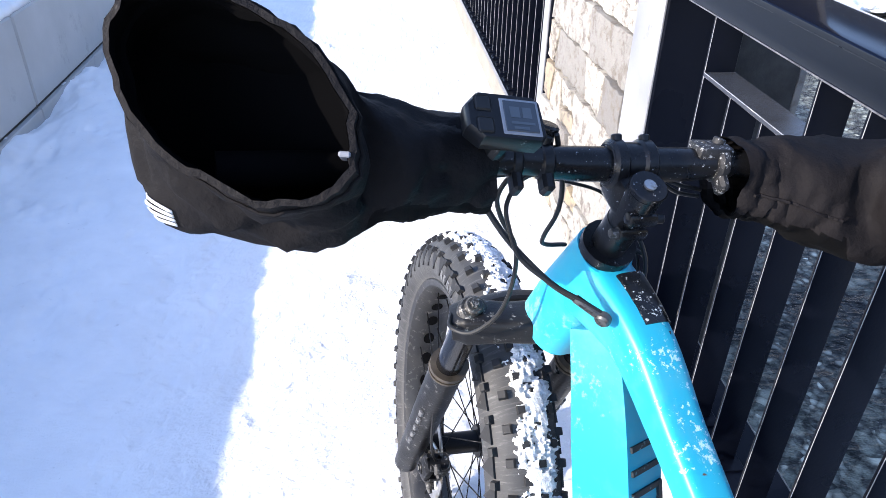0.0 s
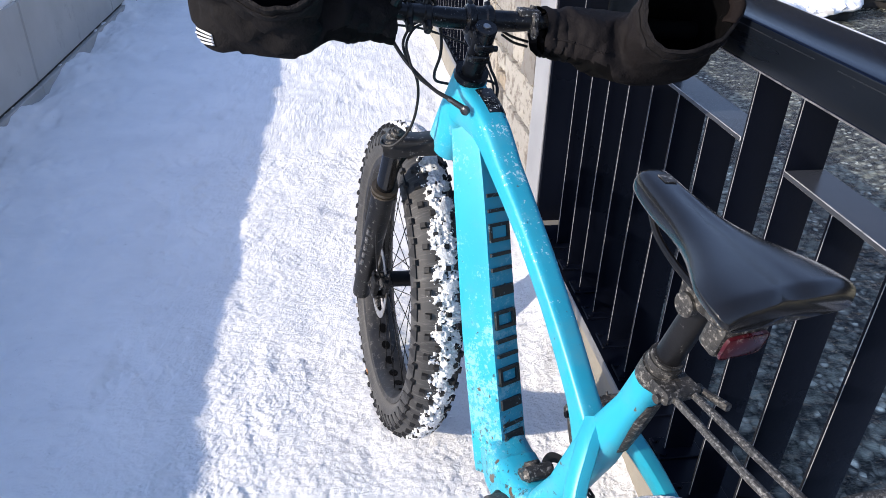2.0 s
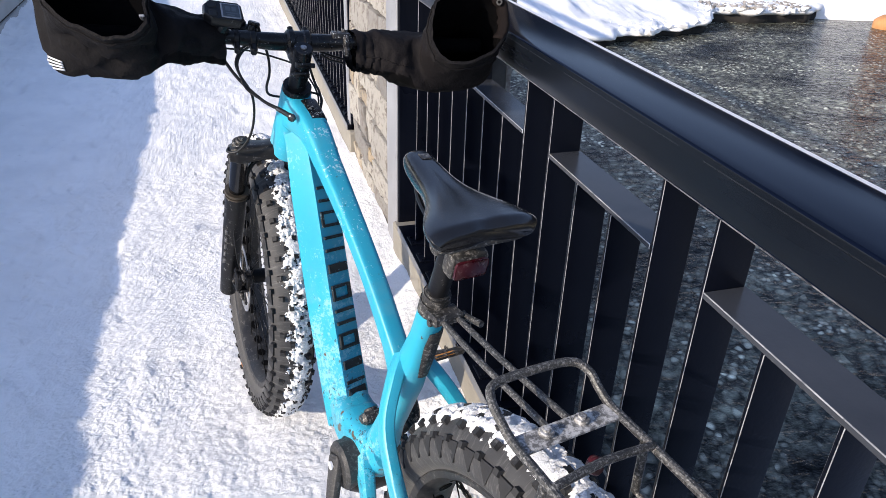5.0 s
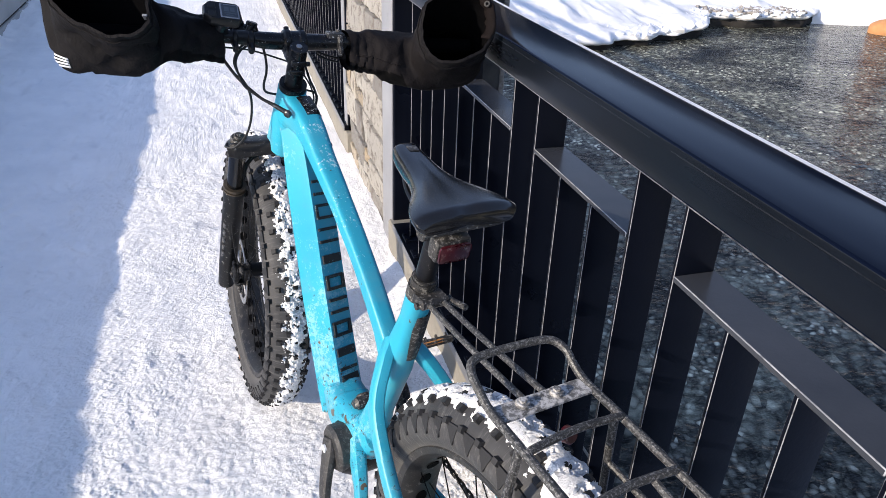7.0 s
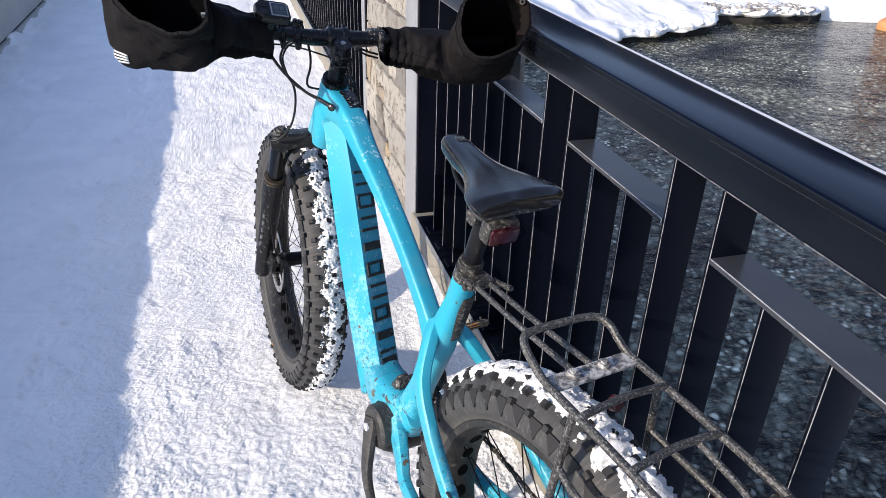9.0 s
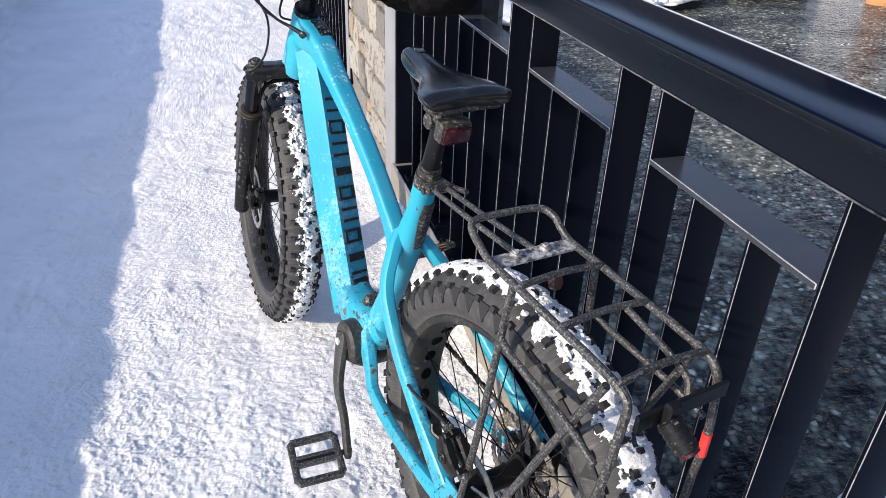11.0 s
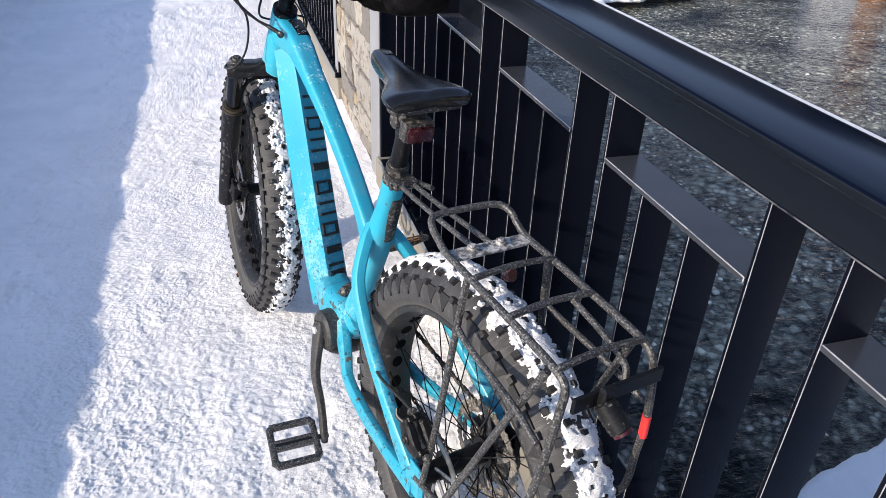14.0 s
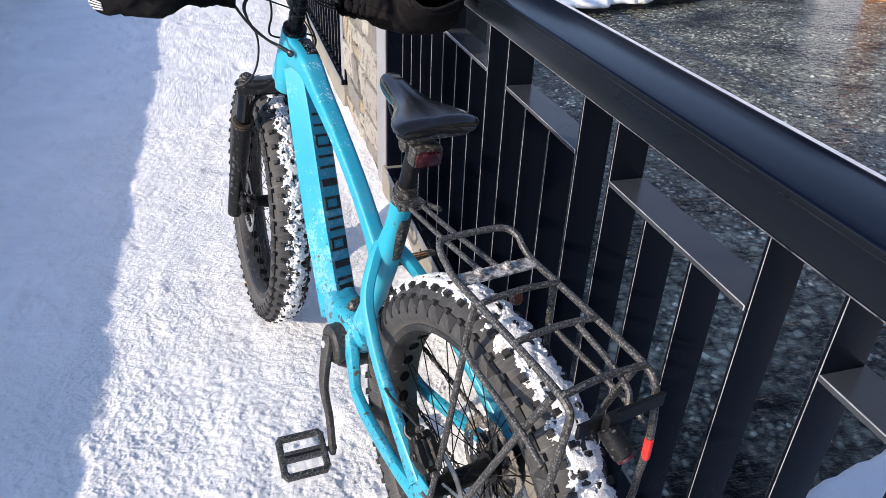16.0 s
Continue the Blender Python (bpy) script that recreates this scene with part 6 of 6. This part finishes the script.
def mitt(rings, label, seed, flip, folds, boxy, cloth, creases=()):
    root = thing("handlebar_mitt", label, "mitt", BIKE.copy(), group="mitts on the handlebar")
    n = 60
    per = 11
    C = smooth_path([r[0] for r in rings], per)
    A = smooth_path([r[1] for r in rings], per)
    B = smooth_path([r[2] for r in rings], per)
    bm = bmesh.new()
    out = []
    for i, (c, a, b) in enumerate(zip(C, A, B)):
        ring = []
        f = i / (len(C) - 1)
        sq = 0.92 - boxy * math.exp(-((f - 0.5) / 0.13) ** 2)
        for k in range(n):
            th = 2 * math.pi * k / n
            ct, sn = math.cos(th), math.sin(th)
            p = c + a * math.copysign(abs(ct) ** sq, ct) + b * math.copysign(abs(sn) ** sq, sn)
            d = (p - c).normalized()
            wr = 0.004 * fbm(p.x * 26, p.y * 26, p.z * 26 + seed, 4)
            ph = f * 52 + 1.6 * fbm(p.x * 18, p.y * 18 + seed, p.z * 18, 3) + 1.3 * math.sin(th + seed)
            wr -= folds * (1 - abs(math.sin(ph))) ** 2 * (0.6 + 0.4 * math.sin(th + seed)) * max(0.0, 1 - f / 0.36) ** 0.6
            wr -= 0.006 * (1 - min(1.0, abs(fbm(p.x * 9 + seed, p.y * 9, p.z * 9, 2)) * 5)) * (f < 0.86)
            wr += sum(crease(p, a0, a1) for a0, a1 in creases)
            if i >= len(C) - 8:
                wr += 0.0030 + 0.0030 * fbm(th * 3.1, f * 4.0, seed + 7.0, 4) + 0.0022 * max(0.0, math.sin(th * 11 + 2.0 * fbm(th * 2, 0, seed, 2))) ** 6
            ring.append(p + d * wr)
        out.append(ring)
    lip = out[-1]
    c = C[-1]
    t = (C[-1] - C[-3]).normalized()
    out.append([p + t * 0.006 + (p - c).normalized() * 0.001 for p in lip])
    out.append([p + t * 0.007 - (p - c).normalized() * 0.004 for p in lip])
    loft(bm, out[:-8], cap=False)
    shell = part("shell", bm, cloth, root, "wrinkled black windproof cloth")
    # the underside near the cuff is coloured darker to hold its shade
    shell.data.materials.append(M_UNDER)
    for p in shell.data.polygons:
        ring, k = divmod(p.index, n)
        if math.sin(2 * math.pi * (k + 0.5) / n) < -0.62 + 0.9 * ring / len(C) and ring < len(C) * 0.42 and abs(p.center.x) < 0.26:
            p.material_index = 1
    # gathered seam along the sleeve
    if flip[1] is not None:
        bm = bmesh.new()
        line = []
        for i in range(3, int(len(C) * 0.46)):
            q = Vector(out[i][flip[1]])
            line.append(q + (q - C[i]).normalized() * (0.0008 + 0.0012 * (i % 2)))
        sweep(bm, line, 0.0016, n=6, smooth=False)
        part("sleeve_seam", bm, cloth, root, "gathered stitched seam")
    bm = bmesh.new()
    loft(bm, out[-9:], cap=False)
    part("hem", bm, M_HEM, root, "stitched cloth hem round the opening")
    # lining whose near-black colour carries the shade inside the opening
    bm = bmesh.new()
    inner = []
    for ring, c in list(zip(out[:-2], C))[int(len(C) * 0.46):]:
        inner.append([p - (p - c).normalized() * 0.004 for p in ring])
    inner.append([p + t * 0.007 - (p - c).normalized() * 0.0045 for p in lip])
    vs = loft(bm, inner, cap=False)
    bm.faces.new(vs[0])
    part("lining", bm, M_INSIDE, root, "inner lining, coloured near black as deep shade")
    # hem seam and puller
    bm = bmesh.new()
    hem = [p + (p - C[-4]).normalized() * 0.0012 for p in out[-6]]
    loft(bm, [[h + (h - C[-4]).normalized() * 0.0015 * math.cos(q) + t * 0.0015 * math.sin(q) for h in hem] for q in np.linspace(0, 2 * math.pi, 6, endpoint=False)], cap=False, closed=True)
    part("hem_seam", bm, M_CLOTH, root)
    e = out[-2][flip[0]]
    if flip[1] is not None:
        return root, out
    bm = bmesh.new()
    box(bm, (-0.004, -0.008, -0.002), (0.004, 0.008, 0.002), 0.001, Matrix.Translation(e - t * 0.004 - (e - c).normalized() * 0.007) @ t.to_track_quat("Y", "Z").to_matrix().to_4x4())
    part("cord_stopper", bm, M_FRAME_GREY, root, "small pale cord stopper")
    return root, out


left, lrings = mitt([((-0.134, 0.892, 1.047), (0, 0.040, 0), (0, 0, 0.042)),
                     ((-0.190, 0.887, 1.056), (0, 0.048, 0), (0, 0, 0.046)),
                     ((-0.236, 0.890, 1.064), (-0.018, 0.056, 0), (0, 0.004, 0.051)),
                     ((-0.328, 0.908, 1.069), (-0.080, 0.054, -0.004), (0, 0.014, 0.078)),
                     ((-0.330, 0.888, 1.100), (-0.078, 0.048, 0.004), (-0.002, 0.026, 0.077)),
                     ((-0.334, 0.862, 1.123), (-0.074, 0.040, 0.010), (-0.004, 0.034, 0.064)),
                     ((-0.342, 0.840, 1.139), (-0.071, 0.036, 0.012), (-0.006, 0.036, 0.058))],
                    "black handlebar mitt with white stripes, open end gaping", 3.0, (33, None), 0.003, 0.52, M_CLOTH,
                    [(Vector((-0.393, 0.888, 1.058)), Vector((-0.354, 0.872, 1.031))), (Vector((-0.354, 0.872, 1.031)), Vector((-0.314, 0.862, 1.012))), (Vector((-0.314, 0.862, 1.012)), Vector((-0.272, 0.821, 1.048)))])
right, rrings = mitt([((0.106, 0.860, 1.022), (0, 0.037, 0), (0, 0, 0.042)),
                      ((0.150, 0.852, 1.018), (0.004, 0.041, 0), (0, 0, 0.046)),
                      ((0.212, 0.838, 1.008), (0.030, 0.050, 0), (0, 0.004, 0.050)),
                      ((0.290, 0.814, 1.004), (0.084, 0.026, -0.006), (0, 0.020, 0.055)),
                      ((0.300, 0.784, 1.022), (0.086, 0.000, -0.004), (0, 0.022, 0.060)),
                      ((0.290, 0.746, 1.064), (0.075, -0.014, 0.008), (0.001, 0.026, 0.063)),
                      ((0.282, 0.716, 1.094), (0.069, -0.021, 0.016), (0.004, 0.026, 0.062))],
                     "black handlebar mitt resting against the handrail", 9.0, (4, 30), 0.0100, 0.34, M_CLOTH_DUSTY,
                     [(Vector((0.235, 0.775, 1.040)), Vector((0.290, 0.760, 1.000)))])
# dark facing with a snap inside the outer rim of the second mitt
bm = bmesh.new()
rim = [Vector(rrings[-2][k % 60]) for k in range(-6, 7)]
rc = sum((Vector(p) for p in rrings[-2]), Vector()) / 60
rings = []
for j, (inw, deep) in enumerate(((0.003, -0.002), (0.007, 0.003), (0.011, 0.008), (0.013, 0.014))):
    rings.append([p + (rc - p).normalized() * (inw + 0.003 * fbm(i * 0.7, j * 0.9, 2.0, 3)) + Vector((0, deep, -deep * 0.35)) for i, p in enumerate(rim)])
vs = [[bm.verts.new(p) for p in r] for r in rings]
for r0, r1 in zip(vs, vs[1:]):
    for i in range(len(r0) - 1):
        bm.faces.new((r0[i], r0[i + 1], r1[i + 1], r1[i]))
flap = part("flap", bm, M_FLAP, right, "dark brown facing strip with stitching")
md = flap.modifiers.new("thick", "SOLIDIFY")
md.thickness = 0.002
mouth = (Vector(rrings[-2][0]) - Vector(rrings[-5][0])).normalized()
snap_at = Vector(rrings[-2][4])
inward = (rc - snap_at).normalized()
face = (inward * 0.55 + mouth * 0.85).normalized()
snap_at = snap_at + inward * 0.011 + mouth * 0.002
bm = bmesh.new()
disc(bm, snap_at, face, 0.0062, 0.0016, 20, 0.0006)
snap = part("snap", bm, M_SNAP, right, "round grey metal snap fastener")
bm = bmesh.new()
disc(bm, snap_at + face * 0.0018, face, 0.0026, 0.0008, 14)
part("socket", bm, M_INSIDE, snap, "dark socket of the snap")
# white stripes on the outer lower corner of the first mitt
polys = []
flat = [Vector(p) for r in lrings for p in r]
for i in range(len(lrings) - 1):
    for k in range(60):
        polys.append((i * 60 + k, i * 60 + (k + 1) % 60, (i + 1) * 60 + (k + 1) % 60, (i + 1) * 60 + k))
skin = BVHTree.FromPolygons(flat, polys)
SEE = Vector((0.62, 0.74, -0.20)).normalized()
for i in range(4):
    f = (i + 0.15) / 4.0
    a0 = Vector((-0.405, 0.954, 1.024)).lerp(Vector((-0.402, 0.948, 0.998)), f)
    a1 = Vector((-0.386, 0.925, 1.018)).lerp(Vector((-0.387, 0.925, 1.000)), f)
    w = Vector((0.0, 0.0, -0.0030))
    top, low = [], []
    for j in range(7):
        for row, off in ((top, Vector()), (low, w)):
            q = a0.lerp(a1, j / 6) + off
            hit = skin.ray_cast(q - SEE * 0.15, SEE)[0] or skin.find_nearest(q)[0]
            row.append(hit - SEE * 0.0018)
    bm = bmesh.new()
    vt = [bm.verts.new(p) for p in top]
    vl = [bm.verts.new(p) for p in low]
    for j in range(6):
        bm.faces.new((vt[j], vt[j + 1], vl[j + 1], vl[j]))
    st = part("stripe", bm, M_WHITE, left, "white printed stripe")
    md = st.modifiers.new("thick", "SOLIDIFY")
    md.thickness = 0.001
    md.offset = 0.0
